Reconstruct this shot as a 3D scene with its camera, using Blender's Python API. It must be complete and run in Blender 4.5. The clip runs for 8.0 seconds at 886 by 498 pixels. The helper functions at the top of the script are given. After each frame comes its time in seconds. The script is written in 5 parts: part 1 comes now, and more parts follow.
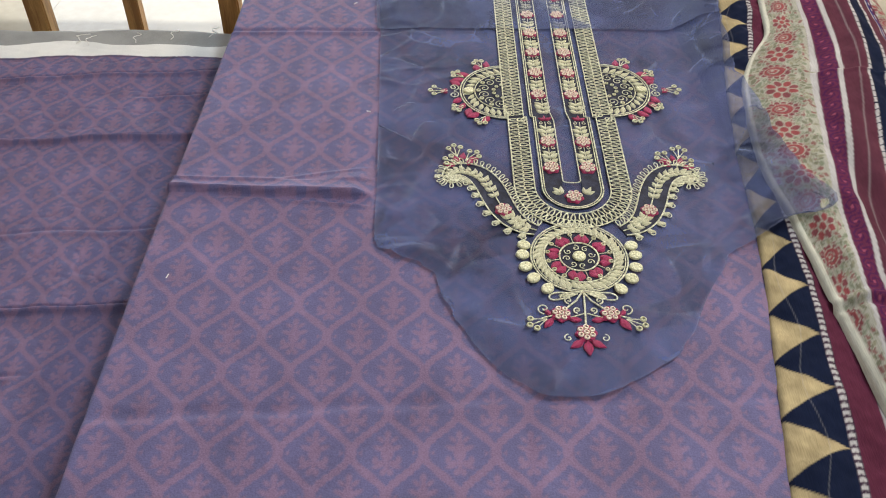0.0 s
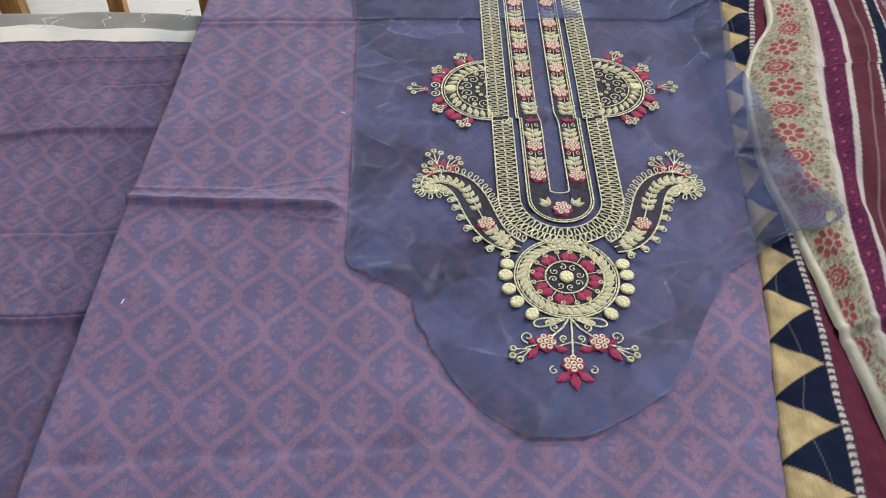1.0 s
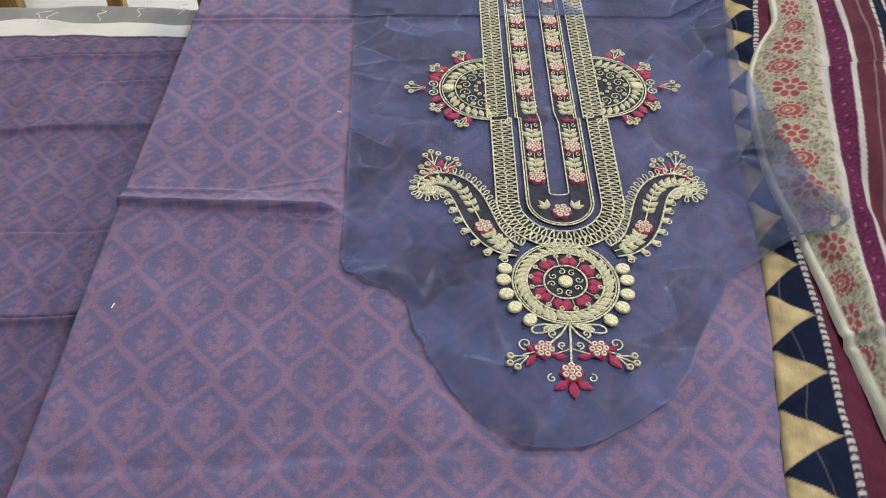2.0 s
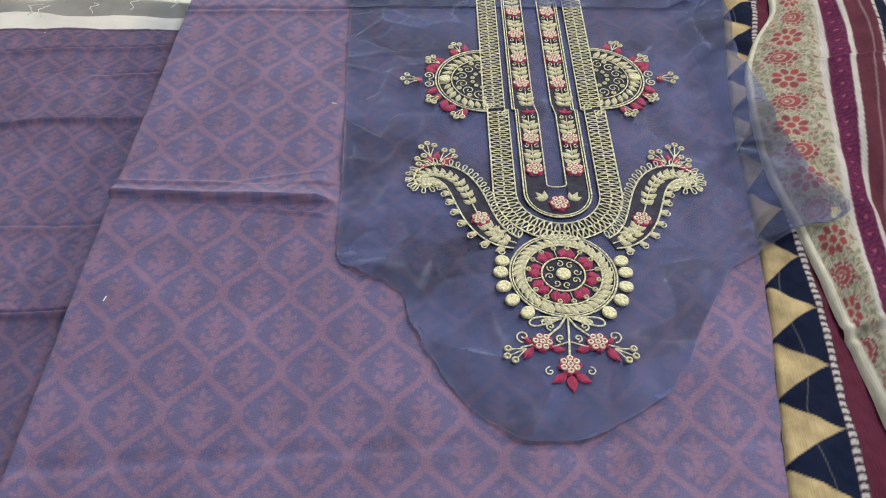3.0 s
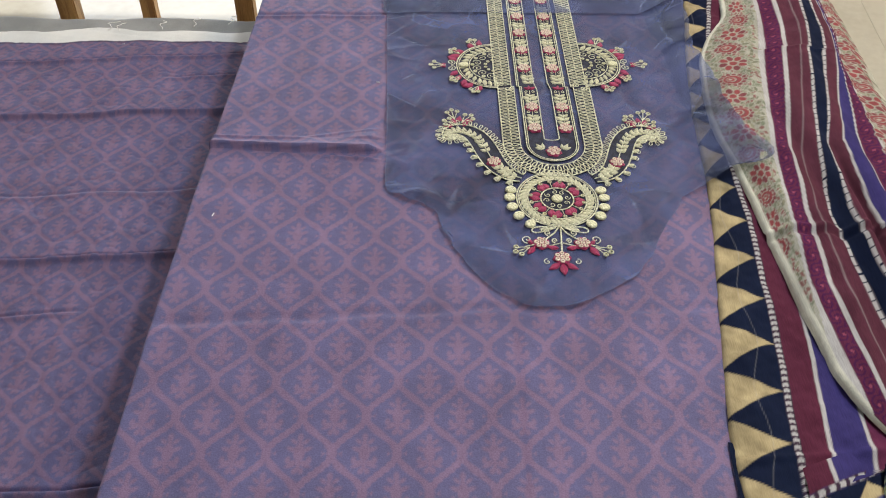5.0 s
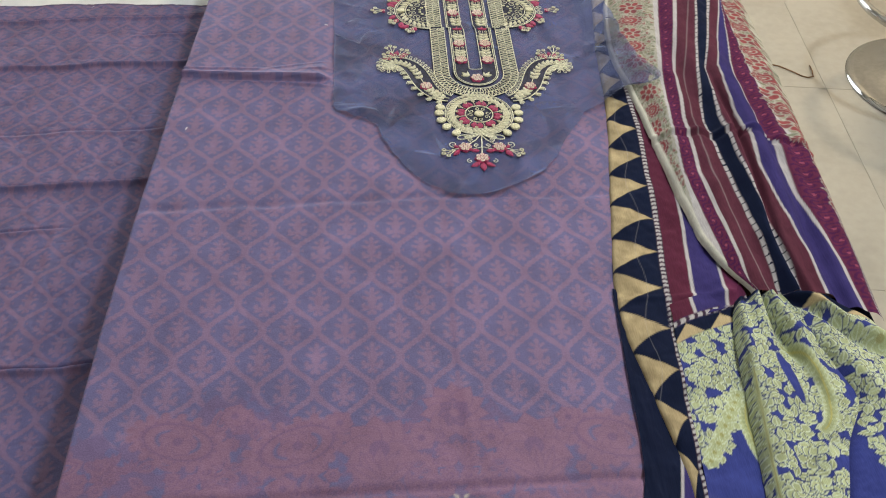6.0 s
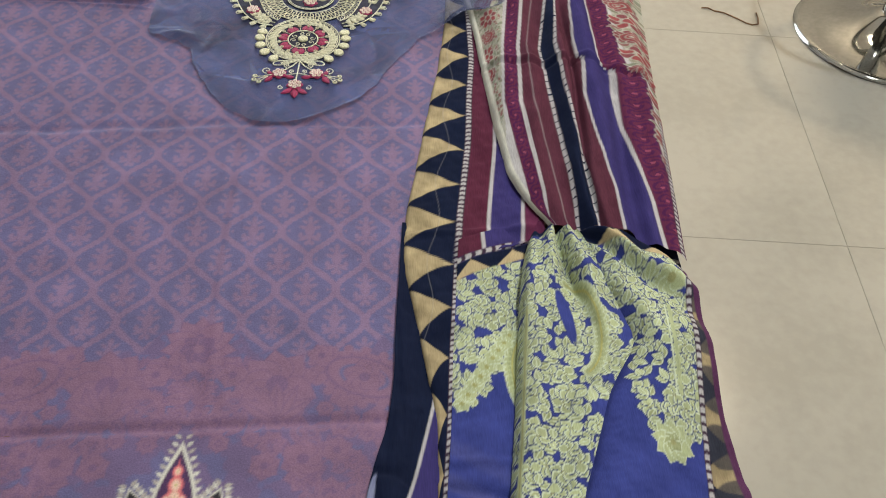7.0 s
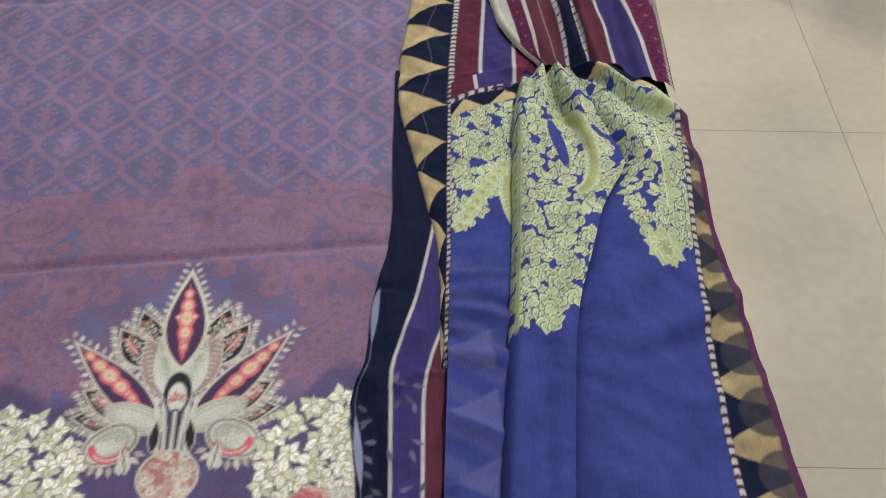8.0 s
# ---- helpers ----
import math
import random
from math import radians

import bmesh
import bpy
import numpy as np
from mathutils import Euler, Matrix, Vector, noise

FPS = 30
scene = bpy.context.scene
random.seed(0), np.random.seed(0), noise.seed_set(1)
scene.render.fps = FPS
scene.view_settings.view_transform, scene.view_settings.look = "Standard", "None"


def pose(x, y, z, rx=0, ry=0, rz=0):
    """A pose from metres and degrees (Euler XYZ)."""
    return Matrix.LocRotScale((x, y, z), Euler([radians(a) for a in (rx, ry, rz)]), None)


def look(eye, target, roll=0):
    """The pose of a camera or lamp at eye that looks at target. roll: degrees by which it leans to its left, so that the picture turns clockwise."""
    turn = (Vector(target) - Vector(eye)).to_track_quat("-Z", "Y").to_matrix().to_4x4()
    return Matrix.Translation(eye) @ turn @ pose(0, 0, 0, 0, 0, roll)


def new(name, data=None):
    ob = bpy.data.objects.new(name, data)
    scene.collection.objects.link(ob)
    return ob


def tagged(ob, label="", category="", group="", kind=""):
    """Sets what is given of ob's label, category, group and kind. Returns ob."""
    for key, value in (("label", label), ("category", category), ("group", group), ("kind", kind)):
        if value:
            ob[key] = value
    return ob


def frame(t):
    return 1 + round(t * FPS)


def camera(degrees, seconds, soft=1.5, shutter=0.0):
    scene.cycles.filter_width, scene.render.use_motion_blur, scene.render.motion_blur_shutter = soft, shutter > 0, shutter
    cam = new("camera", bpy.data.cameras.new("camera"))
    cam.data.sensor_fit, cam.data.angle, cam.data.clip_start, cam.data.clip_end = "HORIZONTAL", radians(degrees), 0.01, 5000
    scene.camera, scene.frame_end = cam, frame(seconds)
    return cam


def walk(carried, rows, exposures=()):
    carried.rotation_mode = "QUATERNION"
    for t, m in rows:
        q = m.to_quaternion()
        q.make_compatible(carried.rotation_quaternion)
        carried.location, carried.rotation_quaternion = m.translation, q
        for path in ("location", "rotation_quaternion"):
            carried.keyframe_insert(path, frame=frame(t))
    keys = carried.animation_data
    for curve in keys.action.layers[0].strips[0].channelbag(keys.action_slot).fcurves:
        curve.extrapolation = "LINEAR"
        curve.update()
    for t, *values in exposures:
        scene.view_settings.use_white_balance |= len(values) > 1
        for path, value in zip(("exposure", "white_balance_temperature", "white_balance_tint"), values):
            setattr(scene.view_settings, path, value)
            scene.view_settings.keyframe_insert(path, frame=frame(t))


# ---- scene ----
cam = camera(52.0, 8.0, soft=1.0)

PATH = [
    (0, (-0.026, 0.033, 1.31), (0.01, 1.451, -0.1), 1.4),
    (0.2, (-0.021, 0.052, 1.302), (0.015, 1.471, -0.107), 1.6),
    (0.5, (-0.017, 0.073, 1.301), (0.024, 1.485, -0.115), 2.3),
    (0.7, (-0.016, 0.086, 1.305), (0.029, 1.477, -0.131), 2.1),
    (1, (-0.009, 0.106, 1.304), (0.033, 1.462, -0.165), 1.4),
    (1.5, (-0.005, 0.119, 1.304), (0.033, 1.462, -0.177), 1.5),
    (3, (-0.006, 0.125, 1.291), (0.044, 1.464, -0.194), 1.8),
    (3.5, (-0.014, 0.126, 1.295), (0.056, 1.462, -0.192), 2.7),
    (4, (-0.013, 0.114, 1.304), (0.062, 1.442, -0.19), 3.0),
    (4.2, (-0.014, 0.102, 1.309), (0.059, 1.431, -0.184), 2.7),
    (5.3, (-0.046, -0.202, 1.403), (0.003, 1.235, 0.012), 1.6),
    (5.5, (-0.05, -0.245, 1.414), (0.012, 1.182, 0.014), 1.6),
    (5.8, (-0.043, -0.302, 1.415), (0.073, 1.122, 0.015), 2.8),
    (6, (-0.024, -0.317, 1.413), (0.126, 1.103, 0.013), 3.5),
    (6.3, (0.036, -0.312, 1.408), (0.220, 1.100, 0.003), 4.2),
    (6.5, (0.084, -0.307, 1.39), (0.271, 1.094, -0.024), 4.9),
    (6.8, (0.155, -0.303, 1.377), (0.318, 1.057, -0.080), 5.4),
    (7, (0.193, -0.305, 1.36), (0.328, 1.053, -0.103), 4.0),
    (7.3, (0.213, -0.307, 1.333), (0.339, 0.993, -0.181), 2.4),
    (7.5, (0.207, -0.325, 1.321), (0.342, 0.962, -0.204), 2.5),
    (7.8, (0.202, -0.362, 1.317), (0.326, 0.920, -0.213), 1.4),
    (8, (0.194, -0.394, 1.31), (0.321, 0.882, -0.225), 1.5),
]
walk(cam, [(t, look(eye, target, roll)) for t, eye, target, roll in PATH])

# ---- light ----
world = bpy.data.worlds.new("daylight")
scene.world = world
world.use_nodes = True
wn = world.node_tree
sky = wn.nodes.new("ShaderNodeTexSky")
sky.sky_type, sky.sun_disc, sky.sun_elevation, sky.sun_rotation = "NISHITA", False, radians(52), radians(22)
wn.links.new(sky.outputs[0], wn.nodes["Background"].inputs[0])
wn.nodes["Background"].inputs[1].default_value = 0.12


def area(name, eye, target, sx, sy, watts, rgb):
    data = bpy.data.lights.new(name, "AREA")
    data.shape, data.size, data.size_y, data.energy, data.color = "RECTANGLE", sx, sy, watts, rgb
    ob = new(name, data)
    ob.matrix_world = look(eye, target)
    return ob


area("ceiling_lamp_light", (1.1, 0.45, 3.31), (1.1, 0.45, 0), 0.18, 0.18, 43, (0.885, 0.950, 1.0))
# added warm lamp, unseen, that brightens the floor around the stool
area("ceiling_lamp_light", (1.8, 2.75, 3.31), (1.8, 2.75, 0), 0.5, 0.5, 66, (1.0, 0.80, 0.55))
area("window_light", (-0.7, 3.72, 1.35), (-0.7, 0, 0.9), 2.2, 2.1, 42, (0.88, 0.93, 1.0))
sun = new("sun", bpy.data.lights.new("sun", "SUN"))
sun.data.energy, sun.data.angle, sun.data.color = 4.0, radians(0.5), (1.0, 0.95, 0.88)
sun.matrix_world = look((0.6, 6.0, 5.2), (-0.9, 2.3, 0.0))

# ---- materials ----


def mat_new(name, rough=0.6, metal=0.0):
    m = bpy.data.materials.new(name)
    m.use_nodes = True
    b = m.node_tree.nodes["Principled BSDF"]
    b.inputs["Roughness"].default_value, b.inputs["Metallic"].default_value = rough, metal
    return m, m.node_tree.nodes, m.node_tree.links, b


def textured(name, low, high, scale=8, fine=180, rough=0.6, metal=0.0, bump=0.15, stretch=(1, 1, 1), spread=0.12, depth=0.002):
    """Two-scale noise between two colours, with fine relief."""
    m, n, l, b = mat_new(name, rough, metal)
    co, mp = n.new("ShaderNodeTexCoord"), n.new("ShaderNodeMapping")
    mp.inputs["Scale"].default_value = stretch
    l.new(co.outputs["Object"], mp.inputs[0])
    a, f = n.new("ShaderNodeTexNoise"), n.new("ShaderNodeTexNoise")
    a.inputs["Scale"].default_value, f.inputs["Scale"].default_value = scale, fine
    a.inputs["Detail"].default_value = f.inputs["Detail"].default_value = 4
    l.new(mp.outputs[0], a.inputs[0]), l.new(mp.outputs[0], f.inputs[0])
    mix = n.new("ShaderNodeMath")
    mix.operation = "MULTIPLY_ADD"
    mix.inputs[1].default_value = 0.45
    l.new(f.outputs[0], mix.inputs[0]), l.new(a.outputs[0], mix.inputs[2])
    ramp = n.new("ShaderNodeValToRGB")
    ramp.color_ramp.elements[0].position, ramp.color_ramp.elements[1].position = 0.72 - spread, 0.72 + spread
    ramp.color_ramp.elements[0].color, ramp.color_ramp.elements[1].color = (*low, 1), (*high, 1)
    l.new(mix.outputs[0], ramp.inputs[0]), l.new(ramp.outputs[0], b.inputs["Base Color"])
    if bump:
        bp = n.new("ShaderNodeBump")
        bp.inputs["Strength"].default_value, bp.inputs["Distance"].default_value = bump, depth
        l.new(f.outputs[0], bp.inputs["Height"]), l.new(bp.outputs[0], b.inputs["Normal"])
    return m


def dyed_cloth(name, rough=0.75, sheen=0.25, weave=1400, bump=0.25, var=0.16, see=0.0, coarse=9, ribs=(1, 1), spec=0.35):
    """Cloth whose dye is in the mesh's colour layer 'dye'; grain, faint streaks and slubs on top."""
    m, n, l, b = mat_new(name, rough)
    at = n.new("ShaderNodeAttribute")
    at.attribute_name = "dye"
    co = n.new("ShaderNodeTexCoord")
    mp = n.new("ShaderNodeMapping")
    mp.inputs["Scale"].default_value = (ribs[0], ribs[1], 1)
    l.new(co.outputs["Object"], mp.inputs[0])
    big, fine = n.new("ShaderNodeTexNoise"), n.new("ShaderNodeTexNoise")
    big.inputs["Scale"].default_value, fine.inputs["Scale"].default_value = coarse, weave
    big.inputs["Detail"].default_value, fine.inputs["Detail"].default_value = 5, 2
    l.new(co.outputs["Object"], big.inputs[0]), l.new(mp.outputs[0], fine.inputs[0])
    s = n.new("ShaderNodeMath")
    s.operation = "ADD"
    l.new(big.outputs[0], s.inputs[0]), l.new(fine.outputs[0], s.inputs[1])
    mr = n.new("ShaderNodeMapRange")
    mr.inputs[1].default_value, mr.inputs[2].default_value = 0.6, 1.4
    mr.inputs[3].default_value, mr.inputs[4].default_value = 1 - var, 1 + var
    l.new(s.outputs[0], mr.inputs[0])
    mul = n.new("ShaderNodeVectorMath")
    mul.operation = "SCALE"
    l.new(at.outputs["Color"], mul.inputs[0]), l.new(mr.outputs[0], mul.inputs["Scale"])
    l.new(mul.outputs[0], b.inputs["Base Color"])
    b.inputs["Sheen Weight"].default_value, b.inputs["Sheen Roughness"].default_value = sheen, 0.45
    b.inputs["Specular IOR Level"].default_value = spec
    bp = n.new("ShaderNodeBump")
    bp.inputs["Strength"].default_value, bp.inputs["Distance"].default_value = bump, 0.0006
    l.new(fine.outputs[0], bp.inputs["Height"]), l.new(bp.outputs[0], b.inputs["Normal"])
    if see:
        t, mx = n.new("ShaderNodeBsdfTransparent"), n.new("ShaderNodeMixShader")
        fr = n.new("ShaderNodeMapRange")
        fr.inputs[1].default_value, fr.inputs[2].default_value = 0.35, 0.65
        fr.inputs[3].default_value, fr.inputs[4].default_value = see - 0.13, see + 0.10
        l.new(big.outputs[0], fr.inputs[0])
        l.new(fr.outputs[0], mx.inputs[0]), l.new(b.outputs[0], mx.inputs[1]), l.new(t.outputs[0], mx.inputs[2])
        l.new(mx.outputs[0], n["Material Output"].inputs[0])
    return m


JACQUARD = dyed_cloth("jacquard_cotton", 0.66, 0.06, 800, 0.45, 0.30, coarse=20, spec=0.25)
CHIFFON = dyed_cloth("printed_chiffon", 0.75, 0.0, 1300, 0.3, 0.24, coarse=40, ribs=(1, 0.06), spec=0.03)
ORGANZA = dyed_cloth("organza", 0.5, 0.08, 900, 0.35, 0.25, see=0.44, coarse=13, ribs=(1, 0.2), spec=0.2)
TILE = textured("cream_tile", (0.350, 0.332, 0.282), (0.395, 0.377, 0.322), 3, 40, 0.16, 0, 0.03)
GROUT = textured("grout", (0.31, 0.29, 0.245), (0.345, 0.328, 0.28), 20, 300, 0.9)
WALL = textured("wall_paint", (0.52, 0.51, 0.49), (0.58, 0.57, 0.55), 3, 200, 0.85, 0, 0.1)
CEIL = textured("ceiling_paint", (0.80, 0.79, 0.76), (0.85, 0.84, 0.82), 3, 200, 0.9, 0, 0.1)
WOOD = textured("oak_wood", (0.30, 0.15, 0.05), (0.52, 0.30, 0.11), 6, 60, 0.45, 0, 0.1, (12, 12, 1))
DARKWOOD = textured("brown_wood", (0.12, 0.06, 0.03), (0.22, 0.12, 0.06), 6, 60, 0.5, 0, 0.1, (12, 1, 12))
GREYCLOTH = textured("grey_cotton", (0.24, 0.25, 0.26), (0.33, 0.34, 0.35), 12, 900, 0.9, 0, 0.3)
WHITECLOTH = textured("white_cotton", (0.68, 0.70, 0.72), (0.80, 0.81, 0.82), 14, 900, 0.85, 0, 0.3)
CHROME = textured("chrome", (0.38, 0.38, 0.36), (0.48, 0.48, 0.45), 5, 90, 0.07, 1.0, 0.0)
BROWNTHREAD = textured("brown_thread", (0.10, 0.05, 0.02), (0.20, 0.11, 0.05), 40, 900, 0.8)
WHITETHREAD = textured("white_thread", (0.75, 0.75, 0.75), (0.85, 0.85, 0.85), 40, 900, 0.8)
PLASTIC = textured("white_enamel", (0.78, 0.78, 0.76), (0.84, 0.84, 0.82), 5, 100, 0.4, 0, 0.02)


def glowing(name, rgb, strength):
    m, n, l, b = mat_new(name)
    b.inputs["Base Color"].default_value = (*rgb, 1)
    b.inputs["Emission Color"].default_value, b.inputs["Emission Strength"].default_value = (*rgb, 1), strength
    return m


LAMP = glowing("lamp_diffuser", (1.0, 0.95, 0.86), 6.0)
OUTSIDE = glowing("bright_outdoors", (0.88, 0.95, 1.0), 3.6)

# ---- building blocks ----


def thing(name, label, category, kind="", group="", at=(0, 0, 0)):
    ob = new(name)
    ob.location = at
    ob.empty_display_size = 0.05
    return tagged(ob, label, category, group, kind)


def link(name, me, material, parent=None, label=""):
    me.materials.append(material)
    ob = new(name, me)
    if parent:
        ob.parent = parent
        up, shift = parent, Vector((0, 0, 0))
        while up:
            shift += up.location
            up = up.parent
        ob.location = -shift
    return tagged(ob, label)


def part(name, bm, material, parent=None, label="", smooth=True):
    """One bmesh, given in world metres, as one mesh object."""
    me = bpy.data.meshes.new(name)
    bm.to_mesh(me), bm.free()
    if smooth:
        me.shade_smooth()
        me.set_sharp_from_angle(angle=radians(40))
    return link(name, me, material, parent, label)


def box(x0, x1, y0, y1, z0, z1, bevel=0.0):
    bm = bmesh.new()
    bmesh.ops.create_cube(bm, size=1, matrix=Matrix.LocRotScale(((x0 + x1) / 2, (y0 + y1) / 2, (z0 + z1) / 2), None, (x1 - x0, y1 - y0, z1 - z0)))
    if bevel:
        bmesh.ops.bevel(bm, geom=bm.edges[:], offset=bevel, segments=2, affect="EDGES")
    return bm


def grid_mesh(name, X, Y, Z, dye=None):
    """A sheet from three arrays of rows and columns, with its dye."""
    nv, nu = X.shape
    me = bpy.data.meshes.new(name)
    me.vertices.add(nv * nu)
    me.vertices.foreach_set("co", np.stack([X, Y, Z], -1).astype(np.float32).ravel())
    i = (np.arange(nv - 1)[:, None] * nu + np.arange(nu - 1)[None, :]).ravel()
    quads = np.stack([i, i + 1, i + nu + 1, i + nu], -1).astype(np.int32)
    n = len(quads)
    me.loops.add(4 * n), me.polygons.add(n)
    me.loops.foreach_set("vertex_index", quads.ravel())
    me.polygons.foreach_set("loop_start", np.arange(0, 4 * n, 4, dtype=np.int32))
    if dye is not None:
        at = me.attributes.new("dye", "FLOAT_COLOR", "POINT")
        at.data.foreach_set("color", np.concatenate([dye, np.ones((*dye.shape[:2], 1))], -1).astype(np.float32).ravel())
    me.update(calc_edges=True)
    me.validate()
    me.shade_smooth()
    return me


def lathe(profile, segs=64, centre=(0, 0)):
    """A turned solid from (radius, height) pairs."""
    bm = bmesh.new()
    rings = []
    for r, z in profile:
        rings.append([bm.verts.new((centre[0] + r * math.cos(a), centre[1] + r * math.sin(a), z)) for a in np.linspace(0, 2 * math.pi, segs, endpoint=False)])
    for lo, hi in zip(rings, rings[1:]):
        for k in range(segs):
            bm.faces.new((lo[k], lo[(k + 1) % segs], hi[(k + 1) % segs], hi[k]))
    bm.faces.new(rings[-1]), bm.faces.new(rings[0][::-1])
    return bm


def tube(paths, r, sides=6, flat=1.0):
    """Round threads along lists of points, joined in one bmesh; flat squashes their height."""
    bm = bmesh.new()
    for pts in paths:
        pts = [Vector(p) for p in pts]
        rings = []
        for k, p in enumerate(pts):
            d = (pts[min(k + 1, len(pts) - 1)] - pts[max(k - 1, 0)])
            if d.length < 1e-9:
                d = Vector((1, 0, 0))
            d.normalize()
            side = d.cross(Vector((0, 0, 1)))
            if side.length < 1e-3:
                side = Vector((1, 0, 0))
            side.normalize()
            up = side.cross(d)
            rings.append([bm.verts.new(p + r * (math.cos(a) * side + flat * math.sin(a) * up)) for a in np.linspace(0, 2 * math.pi, sides, endpoint=False)])
        for a, b in zip(rings, rings[1:]):
            for k in range(sides):
                bm.faces.new((a[k], a[(k + 1) % sides], b[(k + 1) % sides], b[k]))
        bm.faces.new(rings[0][::-1]), bm.faces.new(rings[-1])
    return bm


# ---- printing and weaving of patterns ----


def step(d, aa=0.0007):
    """1 where d is below zero, with a soft edge."""
    return np.clip(0.5 - d / (2 * aa), 0, 1)


class Dye:
    """A cloth's colours at its points (X, Y), onto which shapes are printed."""

    def __init__(self, X, Y, ground, aa=0.0007):
        self.X, self.Y, self.aa = X, Y, aa
        self.c = np.empty((*X.shape, 3))
        self.c[:] = ground

    def lay(self, mask, rgb):
        self.c += mask[..., None] * (np.asarray(rgb) - self.c)

    def window(self, x, y, r):
        sel = np.nonzero((np.abs(self.X - x) < r) & (np.abs(self.Y - y) < r))
        return sel, self.X[sel] - x, self.Y[sel] - y

    def put(self, sel, mask, rgb):
        old = self.c[sel]
        self.c[sel] = old + mask[:, None] * (np.asarray(rgb) - old)

    def oval(self, x, y, rx, ry, ang, rgb, ring=0.0):
        sel, dx, dy = self.window(x, y, max(rx, ry) + 0.003)
        c, s = math.cos(ang), math.sin(ang)
        d = (np.hypot((c * dx + s * dy) / rx, (c * dy - s * dx) / ry) - 1) * min(rx, ry)
        self.put(sel, step(np.abs(d) - ring if ring else d, self.aa), rgb)

    def leaf(self, x, y, ang, length, wide, rgb, vein=None, edge=None):
        """A pointed leaf that starts at (x, y)."""
        sel, dx, dy = self.window(x, y, length + 0.003)
        c, s = math.cos(ang), math.sin(ang)
        t, w = (c * dx + s * dy) / length, c * dy - s * dx
        tc = np.clip(t, 0, 1)
        half = wide * np.sin(math.pi * tc ** 0.8)
        d = np.maximum(np.abs(w) - half, np.maximum(-t, t - 1) * length)
        if edge is not None:
            self.put(sel, step(d - 0.0008, self.aa), edge)
        self.put(sel, step(d, self.aa), rgb)
        if vein is not None:
            self.put(sel, step(np.maximum(np.abs(w) - 0.0004, d), self.aa), vein)

    def flower(self, x, y, r, n, rgb, heart, edge=None, turn=0.0):
        for k in range(n):
            self.leaf(x, y, turn + 2 * math.pi * k / n, r, r * 1.15 * math.sin(math.pi / n), rgb, None, edge)
        self.oval(x, y, r * 0.26, r * 0.26, 0, heart)

    def line(self, pts, w, rgb):
        for (x0, y0), (x1, y1) in zip(pts, pts[1:]):
            mx, my, half = (x0 + x1) / 2, (y0 + y1) / 2, math.hypot(x1 - x0, y1 - y0) / 2
            sel, dx, dy = self.window(mx, my, half + w + 0.002)
            ux, uy = (x1 - x0) / (2 * half + 1e-9), (y1 - y0) / (2 * half + 1e-9)
            t = np.clip(dx * ux + dy * uy, -half, half)
            self.put(sel, step(np.hypot(dx - t * ux, dy - t * uy) - w, self.aa), rgb)


def arc_points(x, y, r, a0, a1, n=16, squash=1.0):
    return [(x + r * math.cos(a), y + r * squash * math.sin(a)) for a in np.linspace(a0, a1, n)]


OGEE_P, OGEE_Q = 0.0515, 0.0354


def ogee(X, Y, x0, y0, aa=0.0008):
    """How much of the woven trellis and its sprigs shows: pointed ovals with a sprig in each."""
    p, q = OGEE_P, OGEE_Q
    u, v = (X - x0) / p, (Y - y0) / q
    j = np.floor(v)
    t = v - j
    uu = (u - 0.5 * (j % 2)) % 1.0
    f = 0.05 * t + 0.95 * (1 - np.cos(math.pi * t)) / 2
    slope = 0.5 * p / q * (0.05 + 0.475 * math.pi * np.sin(math.pi * t))
    near = np.minimum(np.abs(uu - 0.5 * f), np.abs(uu - (1 - 0.5 * f))) * p / np.sqrt(1 + slope ** 2)
    m = step(near - 0.0029 - 0.0005 * np.sin(Y * 900 + X * 500), aa)
    wrap = lambda a: np.where(a > 0.5, a - 1, a)
    for dx, dy in ((wrap(uu) * p, t * q), ((uu - 0.5) * p, (t - 1) * q)):
        bar = np.maximum(np.abs(dx) - 0.0078, np.abs(dy) - 0.0014 - 0.0012 * np.cos(dx * 700))
        core = np.hypot(dx, dy * 0.55) - 0.0040
        m = np.maximum(m, step(np.minimum(bar, core), aa))
    for dx, dy in (((uu - 0.5) * p, t * q), (wrap(uu) * p, (t - 1) * q)):
        dx, dy = dx * 0.88, dy * 0.88
        ax = np.abs(dx)
        d = np.maximum(ax - 0.0016, np.abs(dy + 0.001) - 0.0125)
        for ex, ey, rx, ry, tilt in ((0, 0.0132, 0.0021, 0.0034, 0), (0.0040, 0.0098, 0.0030, 0.0016, 0.75), (0.0052, 0.0035, 0.0038, 0.0019, 0.45), (0.0072, -0.0052, 0.0019, 0.0030, 0),
                                     (0.0050, -0.0092, 0.0040, 0.0017, -0.35), (0, 0.0010, 0.0040, 0.0075, 0), (0.0042, -0.0075, 0.0036, 0.0023, -0.2), (0.0020, -0.0135, 0.0020, 0.0026, 0.3)):
            c, s = math.cos(tilt), math.sin(tilt)
            gx, gy = ax - ex, dy - ey
            d = np.minimum(d, (np.hypot((c * gx + s * gy) / rx, (c * gy - s * gx) / ry) - 1) * min(rx, ry))
        m = np.maximum(m, step(d, aa))
    return m


